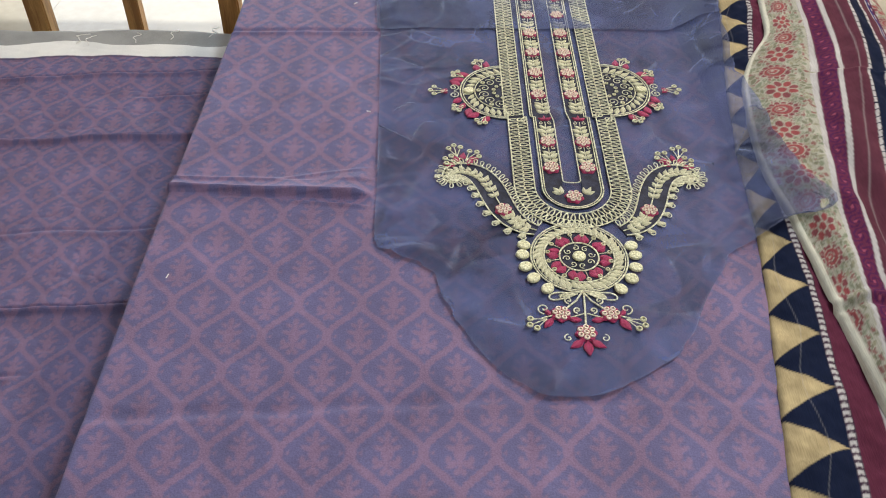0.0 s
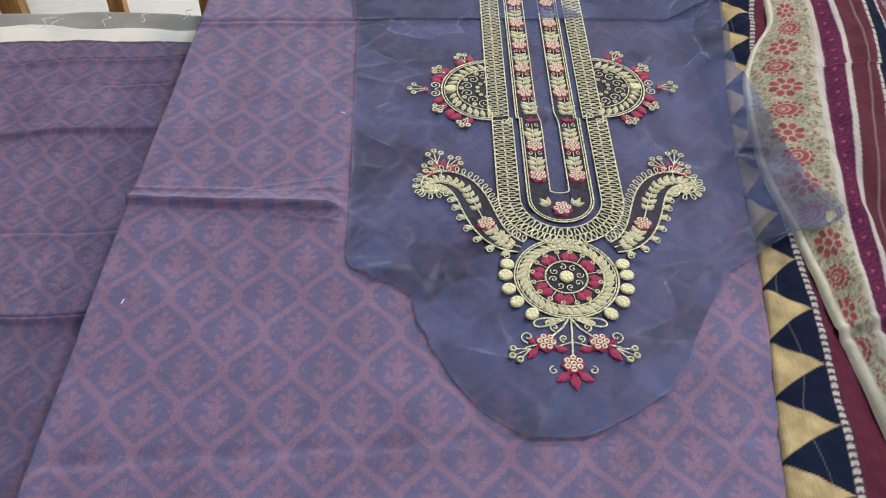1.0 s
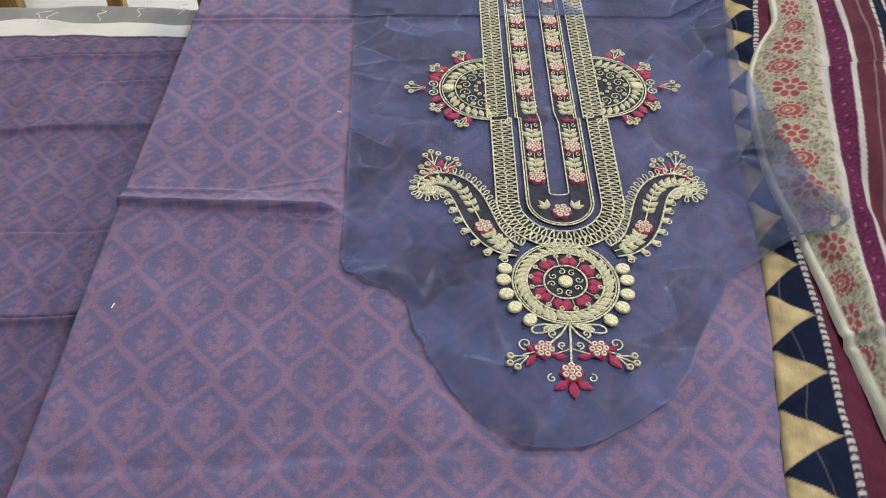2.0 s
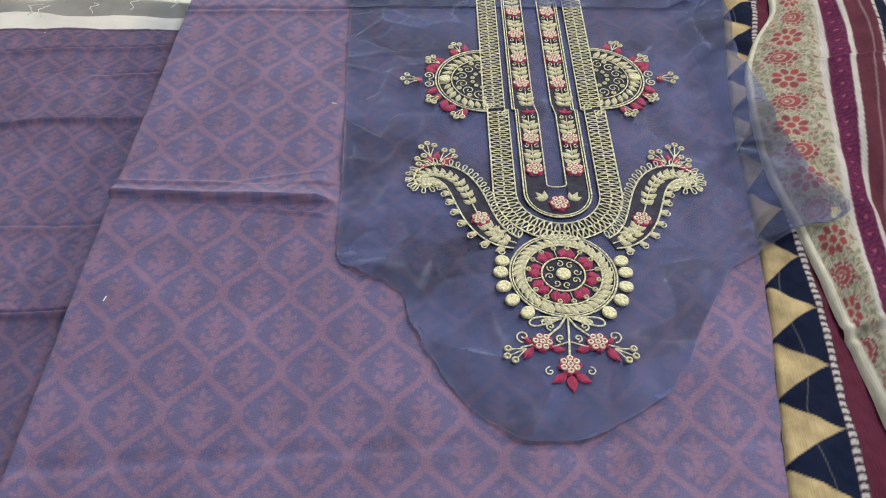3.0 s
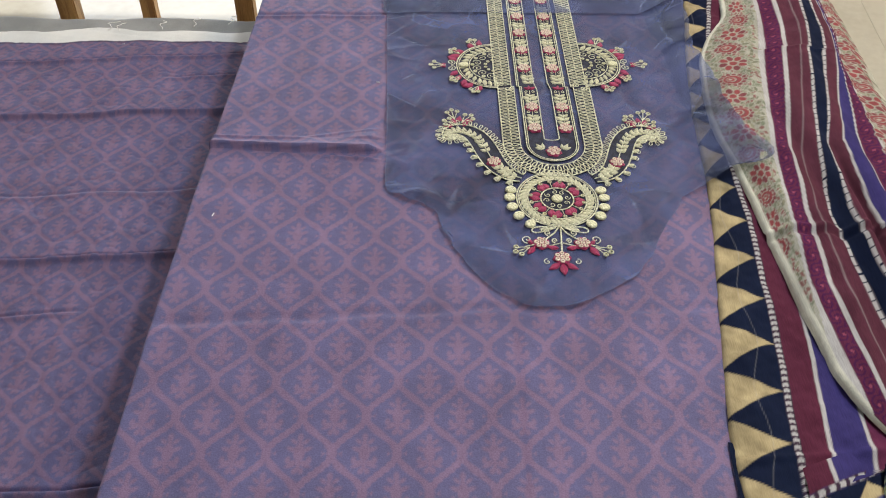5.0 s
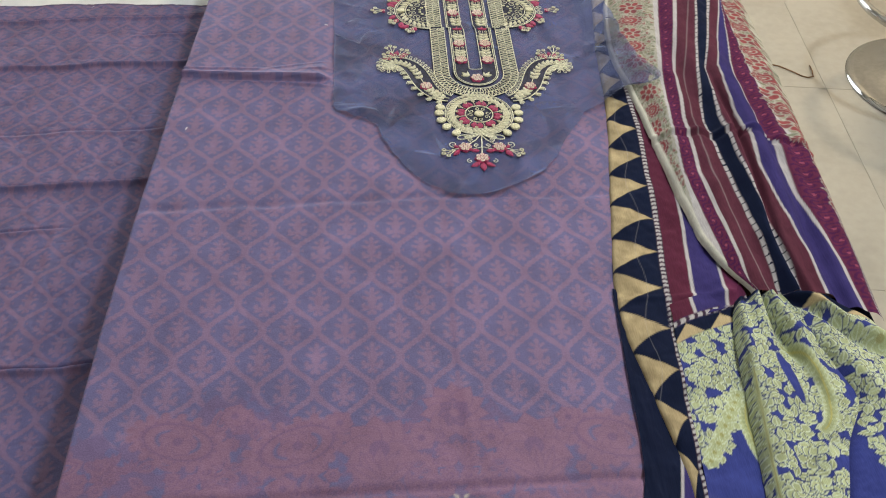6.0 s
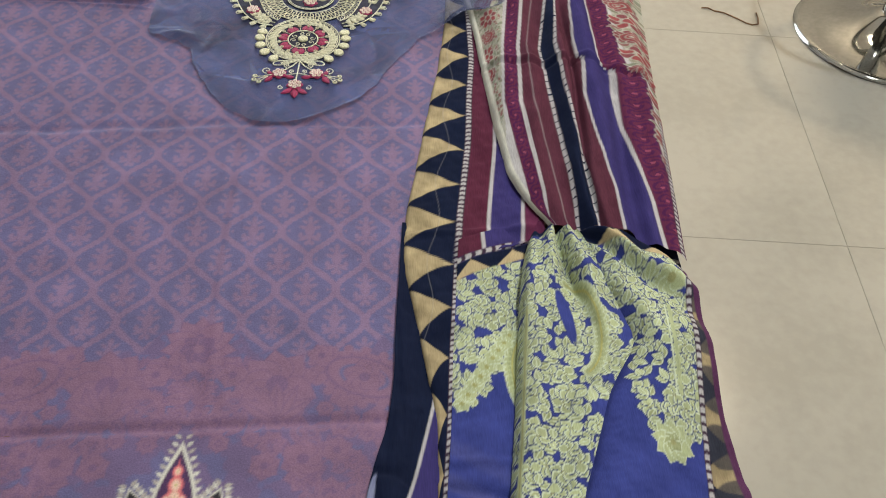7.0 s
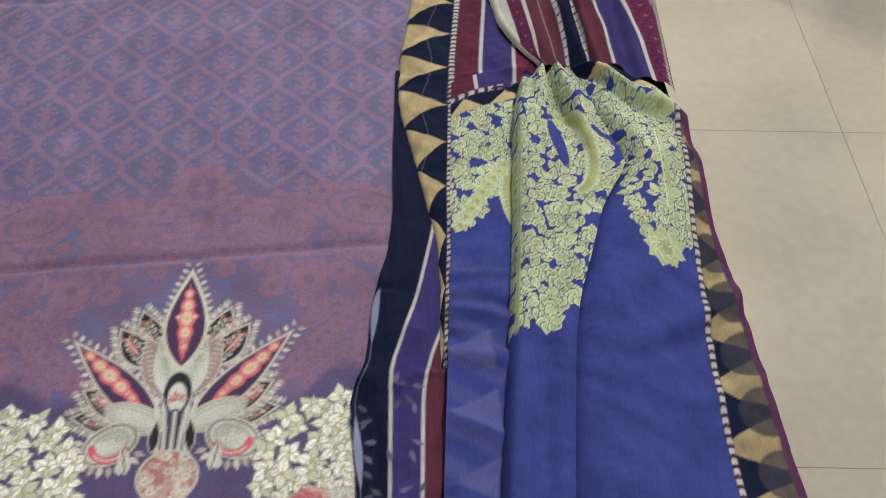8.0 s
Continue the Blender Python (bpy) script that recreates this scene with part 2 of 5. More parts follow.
def rough_field(X, Y, scale, seed, octaves=3):
    """Smooth random heights in about -1..1, from sums of waves."""
    rng = np.random.RandomState(seed)
    out = np.zeros_like(X)
    for o in range(octaves):
        for _ in range(5):
            a, ph = rng.uniform(0, math.pi), rng.uniform(0, 6.28)
            k = 2 * math.pi / scale * 2 ** o * rng.uniform(0.7, 1.4)
            out += np.sin(k * (X * math.cos(a) + Y * math.sin(a)) + ph) / (2.2 * 2 ** o)
    return out / 2


def ridge(d, w):
    return np.exp(-(d / w) ** 2)


def curve_at(pairs):
    """A smooth line through (y, x) pairs, as a function of y."""
    ys, xs = np.array(sorted(pairs)).T

    def f(y):
        out = 0
        for o, w in ((-0.012, 0.25), (0, 0.5), (0.012, 0.25)):
            out = out + w * np.interp(np.asarray(y) + o, ys, xs)
        return out
    return f


# ---- the room ----
TOP = 0.75
LOW = 0.545
FLOOR_TURN = -4.9
room_x0, room_x1, room_y0, room_y1, room_h = -2.6, 3.2, -2.4, 3.8, 3.4

floor = part("floor", box(room_x0 - 0.1, room_x1 + 0.1, room_y0 - 0.1, room_y1 + 0.1, -0.12, -0.0015), GROUT)
tagged(floor, "pale cream glossy floor tiles with thin joints", "floor", kind="structure")
ceiling = part("ceiling", box(room_x0 - 0.1, room_x1 + 0.1, room_y0 - 0.1, room_y1 + 0.1, room_h, room_h + 0.12), CEIL)
tagged(ceiling, "plain white painted ceiling", "ceiling", kind="structure")
for name, dims in (("wall_east", (room_x1, room_x1 + 0.15, room_y0, room_y1, 0, room_h)), ("wall_west", (room_x0 - 0.15, room_x0, room_y0, room_y1, 0, room_h)),
                   ("wall_south", (room_x0 - 0.15, room_x1 + 0.15, room_y0 - 0.15, room_y0, 0, room_h))):
    tagged(part(name, box(*dims), WALL), "plain off-white painted wall", "wall", kind="structure")
wx0, wx1, wz0, wz1 = -1.9, 0.5, 0.25, 2.45
bm = bmesh.new()
for x0, x1, z0, z1 in ((room_x0 - 0.15, wx0, 0, room_h), (wx1, room_x1 + 0.15, 0, room_h), (wx0, wx1, 0, wz0), (wx0, wx1, wz1, room_h)):
    bmesh.ops.create_cube(bm, size=1, matrix=Matrix.LocRotScale(((x0 + x1) / 2, room_y1 + 0.08, (z0 + z1) / 2), None, (x1 - x0, 0.16, z1 - z0)))
tagged(part("wall_north", bm, WALL), "off-white painted wall with a wide window", "wall", kind="structure")
window = thing("window_1", "wide bright window in a white frame", "window", "structure", at=(wx0, room_y1, wz0))
bm = bmesh.new()
for x0, x1, z0, z1 in ((wx0, wx1, wz0, wz0 + 0.05), (wx0, wx1, wz1 - 0.05, wz1), (wx0, wx0 + 0.05, wz0 + 0.05, wz1 - 0.05), (wx1 - 0.05, wx1, wz0 + 0.05, wz1 - 0.05),
                       (-0.73, -0.67, wz0 + 0.05, wz1 - 0.05)):
    bmesh.ops.create_cube(bm, size=1, matrix=Matrix.LocRotScale(((x0 + x1) / 2, room_y1 + 0.06, (z0 + z1) / 2), None, (x1 - x0, 0.05, z1 - z0)))
part("window_frame", bm, PLASTIC, window, smooth=False)
back = part("backdrop", box(wx0 - 0.6, wx1 + 0.6, room_y1 + 0.5, room_y1 + 0.52, 0.0, 1.0), OUTSIDE)
tagged(back, "bright overexposed daylight outside the window", "backdrop", kind="structure")

# lamp bodies, both out of view; the farther one is added for its warm light
for lx, ly in ((1.1, 0.45), (1.8, 2.75)):
    lamp = thing("ceiling_lamp", "unseen square white ceiling panel lamp, switched on", "lamp", at=(lx, ly, room_h))
    bm = bmesh.new()
    for x0, x1, y0, y1 in ((-0.33, 0.33, -0.33, -0.3), (-0.33, 0.33, 0.3, 0.33), (-0.33, -0.3, -0.3, 0.3), (0.3, 0.33, -0.3, 0.3)):
        bmesh.ops.create_cube(bm, size=1, matrix=Matrix.LocRotScale((lx + (x0 + x1) / 2, ly + (y0 + y1) / 2, room_h - 0.022), None, (x1 - x0, y1 - y0, 0.044)))
    part("frame", bm, PLASTIC, lamp, smooth=False)
    part("diffuser", box(lx - 0.3, lx + 0.3, ly - 0.3, ly + 0.3, room_h - 0.03, room_h), LAMP, lamp, "glowing white diffuser")

# ---- tables ----
table = thing("display_table", "long brown wooden table under the spread cloths", "table", at=(0.09, 0.4, 0))
TX0, TX1, TY0, TY1 = -0.240, 0.452, -0.75, 1.42
part("tabletop", box(TX0, TX1, TY0, TY1, TOP - 0.035, TOP, 0.004), DARKWOOD, table)
part("apron", box(TX0 + 0.04, TX1 - 0.04, TY0 + 0.04, TY1 - 0.04, TOP - 0.11, TOP - 0.035), DARKWOOD, table)
for lx in (TX0 + 0.07, TX1 - 0.07):
    for ly in (TY0 + 0.08, TY1 - 0.08):
        part("leg", box(lx - 0.03, lx + 0.03, ly - 0.03, ly + 0.03, 0, TOP - 0.11, 0.004), DARKWOOD, table)
bench = thing("low_bench", "low wide bench covered by a grey cotton sheet", "bench", at=(-0.7, 0.5, 0))
BX0, BX1, BY0, BY1 = -1.25, -0.285, -0.35, 1.285
part("seat", box(BX0, BX1, BY0, BY1, LOW - 0.06, LOW - 0.008, 0.006), DARKWOOD, bench)
for lx in (BX0 + 0.06, BX1 - 0.06):
    for ly in (BY0 + 0.06, BY1 - 0.06):
        part("leg", box(lx - 0.03, lx + 0.03, ly - 0.03, ly + 0.03, 0, LOW - 0.06, 0.004), DARKWOOD, bench)

side = thing("side_table", "light oak wooden table with slim square legs", "table", at=(-0.55, 1.75, 0))
for lx, ly in ((-0.735, 1.52), (-0.385, 1.52), (-0.735, 2.0), (-0.385, 2.0)):
    part("leg", box(lx - 0.018, lx + 0.018, ly - 0.018, ly + 0.018, 0, 0.70, 0.003), WOOD, side)
part("tabletop", box(-0.80, -0.32, 1.45, 2.07, 0.70, 0.73, 0.004), WOOD, side)

# ---- cloths ----
LILAC, ROSE = (0.108, 0.101, 0.214), (0.190, 0.123, 0.214)


def edge_drop(d, r, h):
    """Height lost near an edge at distance d, as a rounded rim."""
    t = np.clip(d / r, 0, 1)
    return h * (1 - np.sqrt(np.clip(1 - (1 - t) ** 2, 0, 1)))


# -- on the bench
x = np.linspace(BX0 - 0.01, BX1 + 0.004, 120)
y = np.concatenate([np.linspace(BY0, 1.15, 40), np.linspace(1.16, 1.297, 60)])
X, Y = np.meshgrid(x, y)
Z = LOW - 0.006 + 0.0016 * rough_field(X, Y, 0.12, 5) + 0.0016
Z = np.where(Y > 1.28, Z - edge_drop(1.297 - Y, 0.015, 0.014), Z)
Y = Y + 0.004 * np.sin(X * 23) * np.clip((Y - 1.2) / 0.1, 0, 1)
sheet = link("bench_sheet", grid_mesh("bench_sheet", X, Y, Z), GREYCLOTH)
tagged(sheet, "grey cotton sheet with frayed threads on the low bench", "sheet")

x = np.linspace(BX0 + 0.03, BX1 + 0.002, 160)
y = np.linspace(1.165, 1.243, 40)
X, Y = np.meshgrid(x, y)
t = (Y - 1.165) / 0.078
Y = Y + t * (0.006 * np.sin((X + 0.3) * 17) + 0.004 * np.sin(X * 41) + 0.02 * (X + 0.35))
Z = LOW + 0.001 + 0.002 * np.sin(math.pi * np.clip(t, 0, 1)) + 0.001 * rough_field(X, Y, 0.06, 8)
tagged(link("lining_cloth", grid_mesh("lining_cloth", X, Y, Z), WHITECLOTH), "white cotton lining strip beyond the purple cloth", "cloth")

x = np.arange(-0.92, -0.276, 0.0017)
y = np.arange(0.08, 1.2085, 0.0017)
X, Y = np.meshgrid(x, y)
Yb = Y + np.clip((Y - 1.1) / 0.1, 0, 1) * (0.003 * np.sin(X * 21) + 0.03 * (X + 0.34))
Z = LOW + 0.0045 + 0.0018 * rough_field(X, Y, 0.14, 11)
for yc, a, x_lo, x_hi in ((1.012, 1.0, -2, 2), (0.706, 1.0, -2, 2), (0.372, 0.9, -2, 2), (1.104, 0.35, -0.43, 2), (0.612, 0.45, -2, -0.45), (1.165, 0.5, -2, 2), (0.83, 0.2, -2, 2)):
    d = Y - (yc + 0.075 * (X + 0.36) + 0.0016 * np.sin(X * 37))
    on = step(x_lo - X, 0.02) * step(X - x_hi, 0.02)
    Z += on * a * (0.0085 * ridge(d + 0.0045, 0.0042) - 0.0078 * ridge(d - 0.0025, 0.0024))
Z += 0.0011 * np.abs(rough_field(X, Y, 0.07, 13)) - 0.0007 * ridge(rough_field(X, Y, 0.10, 14), 0.10)
d = X + 0.468 + 0.02 * np.sin(Y * 9)
Z += 0.0014 * ridge(d, 0.006) * step(Y - 0.62, 0.05)
Z -= edge_drop(1.2085 - Y, 0.004, 0.0035)
m = ogee(X, Y - 0.05 * (X + 0.36), -0.3, 0.37)
D = Dye(X, Y, LILAC)
D.lay(m, ROSE)
D.lay(step(np.abs(Y - 1.203) - 0.002, 0.001) * 0.6, (0.03, 0.025, 0.05))
cloth = link("trouser_cloth", grid_mesh("trouser_cloth", X, Yb, Z, D.c), JACQUARD)
tagged(cloth, "purple trellis-woven cotton trouser cloth with fold creases", "fabric")

# -- the long shirt panel
PL = curve_at([(-0.5, -0.281), (0.1, -0.281), (0.25, -0.280), (0.41, -0.276), (0.68, -0.264), (0.95, -0.249), (1.4, -0.235)])
y = np.concatenate([np.linspace(-0.70, -0.202, 60), np.arange(-0.20, 1.06, 0.0014), np.linspace(1.062, 1.4, 50)])
u = np.linspace(0, 1, 400)
U, Y = np.meshgrid(u, y)
left = PL(Y)
X = left + U * (0.285 + 0.06 * np.clip((Y - 0.7) / 0.3, 0, 1) - left)
Z = TOP + 0.0035 + 0.0009 * rough_field(X, Y, 0.2, 21) + 0.0003 * rough_field(X, Y, 0.03, 22)
reach = step(X + 0.084, 0.008)
gape = np.clip((X + 0.25) / 0.18, 0, 1)
wedge = np.clip((X + 0.17) / 0.10, 0, 1)
mid_y = 0.6665 - 0.006 * gape
top_y, band_y, lip_y = 0.6835 + 0.0195 * wedge, 0.6830 - 0.0015 * wedge, 0.6600 - 0.014 * np.clip((X + 0.20) / 0.13, 0, 1)
Z += reach * (0.0075 * wedge * np.clip((top_y - Y) / 0.02, 0, 1) * step(band_y - Y, 0.0012) + 0.0012 * ridge(Y - top_y, 0.002))
Z += reach * step(Y - band_y, 0.0012) * step(mid_y - Y, 0.0010) * (0.0022 + 0.0075 * np.clip((band_y - Y) / (band_y - mid_y), 0, 1) ** 1.6)
Z -= reach * 0.0030 * gape * step(Y - mid_y, 0.001) * step(lip_y - Y, 0.001)
Z += reach * gape * 0.0042 * ridge(Y - lip_y + 0.001, 0.0022) * step(-0.20 - X, 0.02)
Z += 0.0025 * ridge(Y - 0.6835, 0.003) * reach * step(X + 0.17, 0.02)
cy = 0.4085 + 0.02 * np.clip((X + 0.28) / 0.33, 0, 1) + 0.0012 * np.sin(X * 60)
Z += 0.0004 * ridge(Y - cy, 0.004) - 0.0026 * ridge(Y - cy - 0.008, 0.006) * (0.7 + 0.3 * np.sin(X * 122))
Z += (0.0006 * ridge(X - 0.055 - 0.003 * np.sin(Y * 20), 0.004) - 0.0006 * ridge(X - 0.047, 0.004)) * step(Y - 0.41, 0.01) * step(0.05 - Y, 0.03)
cy = 0.0635 + 0.03 * (X + 0.1)
Z += 0.0004 * ridge(Y - cy, 0.004) - 0.0026 * ridge(Y - cy - 0.006, 0.0045)
Z += 0.0022 * ridge(Y - 0.942 - 0.02 * X, 0.003) - 0.002 * ridge(Y - 0.95 - 0.02 * X, 0.003)
Z -= edge_drop(X - left, 0.004, 0.0035)
m = np.where(Y > mid_y, ogee(X, Y, -0.2333, 0.729), ogee(X, Y, -0.2333, 0.5998))
D = Dye(X, Y, LILAC)
D.lay(m, ROSE)

rows = slice(int(np.searchsorted(y, -0.205)), int(np.searchsorted(y, 0.215)))
P = Dye(X[rows], Y[rows], LILAC, 0.0008)
P.c = D.c[rows].copy()
MAUVE, DEEP, NIGHT = (0.198, 0.110, 0.178), (0.150, 0.088, 0.170), (0.078, 0.058, 0.145)
CX = 0.044
rng = random.Random(4)
edge_y = 0.148 + 0.022 * np.cos((P.X - CX) * 2 * math.pi / 0.19) + 0.006 * np.cos((P.X - CX) * 2 * math.pi / 0.03)
ground = step(P.Y - edge_y, 0.002)
P.lay(ground, LILAC)
field = rough_field(P.X, P.Y, 0.035, 31, 3)
P.lay(ground * step(-0.25 - field, 0.10) * 0.55, DEEP)


def mirrored(fn):
    for s in (-1, 1):
        fn(s)


def paisley(s, x, y, size, ang):
    for k, rgb in ((1.0, MAUVE), (0.80, DEEP), (0.72, MAUVE), (0.5, LILAC), (0.42, MAUVE)):
        P.oval(CX + s * x, y, size * k, size * 0.55 * k, s * ang, rgb)
    for k in range(18):
        a = 2 * math.pi * k / 18
        px, py = size * 1.05 * math.cos(a), size * 0.6 * math.sin(a)
        c, q = math.cos(s * ang), math.sin(s * ang)
        P.oval(CX + s * x + c * px - q * py, y + q * px + c * py, 0.004, 0.004, 0, MAUVE)
        P.oval(CX + s * x + 0.8 * (c * px - q * py), y + 0.8 * (q * px + c * py), 0.0012, 0.0012, 0, DEEP)
    P.flower(CX + s * x, y, size * 0.4, 7, MAUVE, DEEP, DEEP)


def sprays(s):
    paisley(s, 0.135, 0.118, 0.042, -0.35)
    paisley(s, 0.235, 0.125, 0.040, 0.3)
    P.flower(CX + s * 0.066, 0.112, 0.034, 9, MAUVE, DEEP, DEEP, 0.3)
    for k in range(5):
        P.leaf(CX + s * 0.066, 0.080, math.pi / 2 + (k - 2) * 0.5, 0.034, 0.006, MAUVE, DEEP, DEEP)
    for px, py, r in ((0.030, 0.122, 0.013), (0.09, 0.045, 0.017), (0.115, 0.052, 0.012), (0.062, 0.040, 0.012), (0.17, 0.045, 0.018), (0.145, 0.078, 0.012), (0.2, 0.07, 0.016), (0.1, 0.14, 0.012), (0.26, 0.05, 0.018), (0.19, 0.15, 0.013)):
        P.flower(CX + s * px, py, r, 6, MAUVE, DEEP, DEEP, px * 40)
    P.line(arc_points(CX + s * 0.04, 0.085, 0.02, 0.2, 3.0), 0.0022, MAUVE)
    for band in range(4):
        pts = [(CX + s * (0.075 + 0.055 * band + 0.07 * t), -0.04 + 0.085 * t - 0.02 * t * t + 0.01 * band) for t in np.linspace(0, 1.2, 12)]
        for qx, qy in pts:
            P.flower(qx + s * 0.006, qy + 0.004, 0.008, 5, MAUVE, LILAC, DEEP, qx * 90)
            P.flower(qx - s * 0.008, qy - 0.006, 0.009, 6, MAUVE, DEEP, DEEP, qx * 50)


def brocade(n, gap, low, high):
    """Many-petalled flowers, plumes and leaves woven edge to edge, mirrored about the middle."""
    done = []
    for _ in range(n):
        px, py = rng.uniform(0.006, 0.33), rng.uniform(low, high)
        if px < 0.09 and py < 0.055 or any((px - q[0]) ** 2 + (py - q[1]) ** 2 < gap ** 2 for q in done):
            continue
        if py > 0.128 + 0.022 * math.cos(px * 2 * math.pi / 0.19):
            continue
        done.append((px, py))
        kind, r, turn = rng.random(), gap * rng.uniform(0.52, 0.80), rng.uniform(0, 6.28)
        for s in (-1, 1):
            x, a = CX + s * px, turn if s > 0 else math.pi - turn
            if kind < 0.45:
                P.flower(x, py, r, rng.randint(6, 8), MAUVE, DEEP, DEEP, a)
                P.flower(x, py, r * 0.5, 6, DEEP, MAUVE, MAUVE, a)
            elif kind < 0.8:
                for k, rgb in ((1.0, MAUVE), (0.78, DEEP), (0.66, MAUVE), (0.40, LILAC), (0.28, MAUVE)):
                    P.leaf(x + r * (1 - k) * math.cos(a), py + r * (1 - k) * math.sin(a), a, 2.1 * r * k, 0.62 * r * k, rgb)
                for k in range(6):
                    P.oval(x + r * (0.3 + 0.26 * k) * math.cos(a), py + r * (0.3 + 0.26 * k) * math.sin(a), 0.0011, 0.0011, 0, DEEP)
            else:
                for k in range(5):
                    P.leaf(x, py, a + (k - 2) * 0.55, r * 1.15, r * 0.20, MAUVE, DEEP, DEEP)


brocade(900, 0.021, -0.05, 0.152)
brocade(1500, 0.012, -0.05, 0.140)
mirrored(sprays)
P.flower(CX, 0.150, 0.030, 11, MAUVE, DEEP, DEEP, math.pi / 2)
P.flower(CX, 0.148, 0.016, 7, DEEP, MAUVE, MAUVE, math.pi / 2)
for k in range(7):
    P.leaf(CX, 0.100, math.pi * k / 6, 0.020, 0.006, MAUVE, DEEP, DEEP)
for k in range(3):
    P.lay(ground * step(np.abs(np.hypot((np.abs(P.X - CX) - 0.16) * 0.75, P.Y + 0.075) - 0.072 - 0.012 * k) - 0.0012, 0.0008) * 0.7, MAUVE)
P.lay(step(P.Y + 0.045 + 0.012 * np.cos((P.X - CX) * 80) + 0.004 * field, 0.004), NIGHT)

CREAM, IVORY, PINK, BLACK, TAUPE, PLUM = (0.52, 0.51, 0.44), (0.52, 0.53, 0.48), (0.56, 0.10, 0.13), (0.012, 0.010, 0.016), (0.30, 0.22, 0.20), (0.055, 0.022, 0.075)
BY = -0.090


def petal(s, x, y, ang, length, wide, layers):
    """One printed petal: nested pointed leaves with a beaded fringe."""
    a = ang if s > 0 else math.pi - ang
    c, q = math.cos(a), math.sin(a)
    for k in range(15):
        t = 0.12 + 0.9 * k / 14
        half = wide * math.sin(math.pi * min(t, 1) ** 0.8) + 0.0022
        for side in (-1, 1):
            P.leaf(CX + s * x + c * length * t - q * side * half * 0.8, BY + y + q * length * t + c * side * half * 0.8, a + side * 0.9, 0.0060, 0.0016, CREAM if k % 2 else (0.36, 0.33, 0.29))
    for k, rgb in layers:
        inset = length * (1 - k) * 0.5
        P.leaf(CX + s * x + c * inset, BY + y + q * inset, a, length * k, wide * k, rgb)


def lace(s, x, y, ang, length, wide, n):
    """Small pale scrolls and dots inside a dark petal."""
    a = ang if s > 0 else math.pi - ang
    c, q = math.cos(a), math.sin(a)
    for k in range(n):
        t = 0.16 + 0.62 * (k + 0.5) / n
        half = wide * math.sin(math.pi * t ** 0.8) * 0.62
        for side in (-1, 1):
            px, py = CX + s * x + c * length * t - q * side * half * 0.55, BY + y + q * length * t + c * side * half * 0.55
            P.oval(px, py, 0.0017, 0.0012, a + side * 0.6, (IVORY, CREAM, (0.50, 0.24, 0.22))[k % 3], 0.00045 if k % 2 else 0.0)
    P.line([(CX + s * x + c * length * 0.2, BY + y + q * length * 0.2), (CX + s * x + c * length * 0.72, BY + y + q * length * 0.72)], 0.0004, IVORY)


def flame(s, x, y, ang, length):
    a = ang if s > 0 else math.pi - ang
    c, q = math.cos(a), math.sin(a)
    P.leaf(CX + s * x, BY + y, a, length, 0.0046, (0.50, 0.11, 0.13))
    P.leaf(CX + s * x + 0.1 * c * length, BY + y + 0.1 * q * length, a, length * 0.8, 0.0024, (0.62, 0.44, 0.34))
    for t, r in ((0.18, 0.0026), (0.36, 0.0042), (0.54, 0.0050), (0.70, 0.0040), (0.86, 0.0028)):
        P.oval(CX + s * x + c * length * t, BY + y + q * length * t, r * 1.75, r * 1.35, a, (0.55, 0.14, 0.15))
    for t, r in ((0.18, 0.0014), (0.36, 0.0028), (0.54, 0.0036), (0.70, 0.0027), (0.86, 0.0017)):
        P.oval(CX + s * x + c * length * t, BY + y + q * length * t, r * 1.75, r * 1.15, a, (0.62, 0.44, 0.34))
        P.oval(CX + s * x + c * length * t, BY + y + q * length * t, r * 0.4, r * 0.4, a, (0.45, 0.40, 0.18))


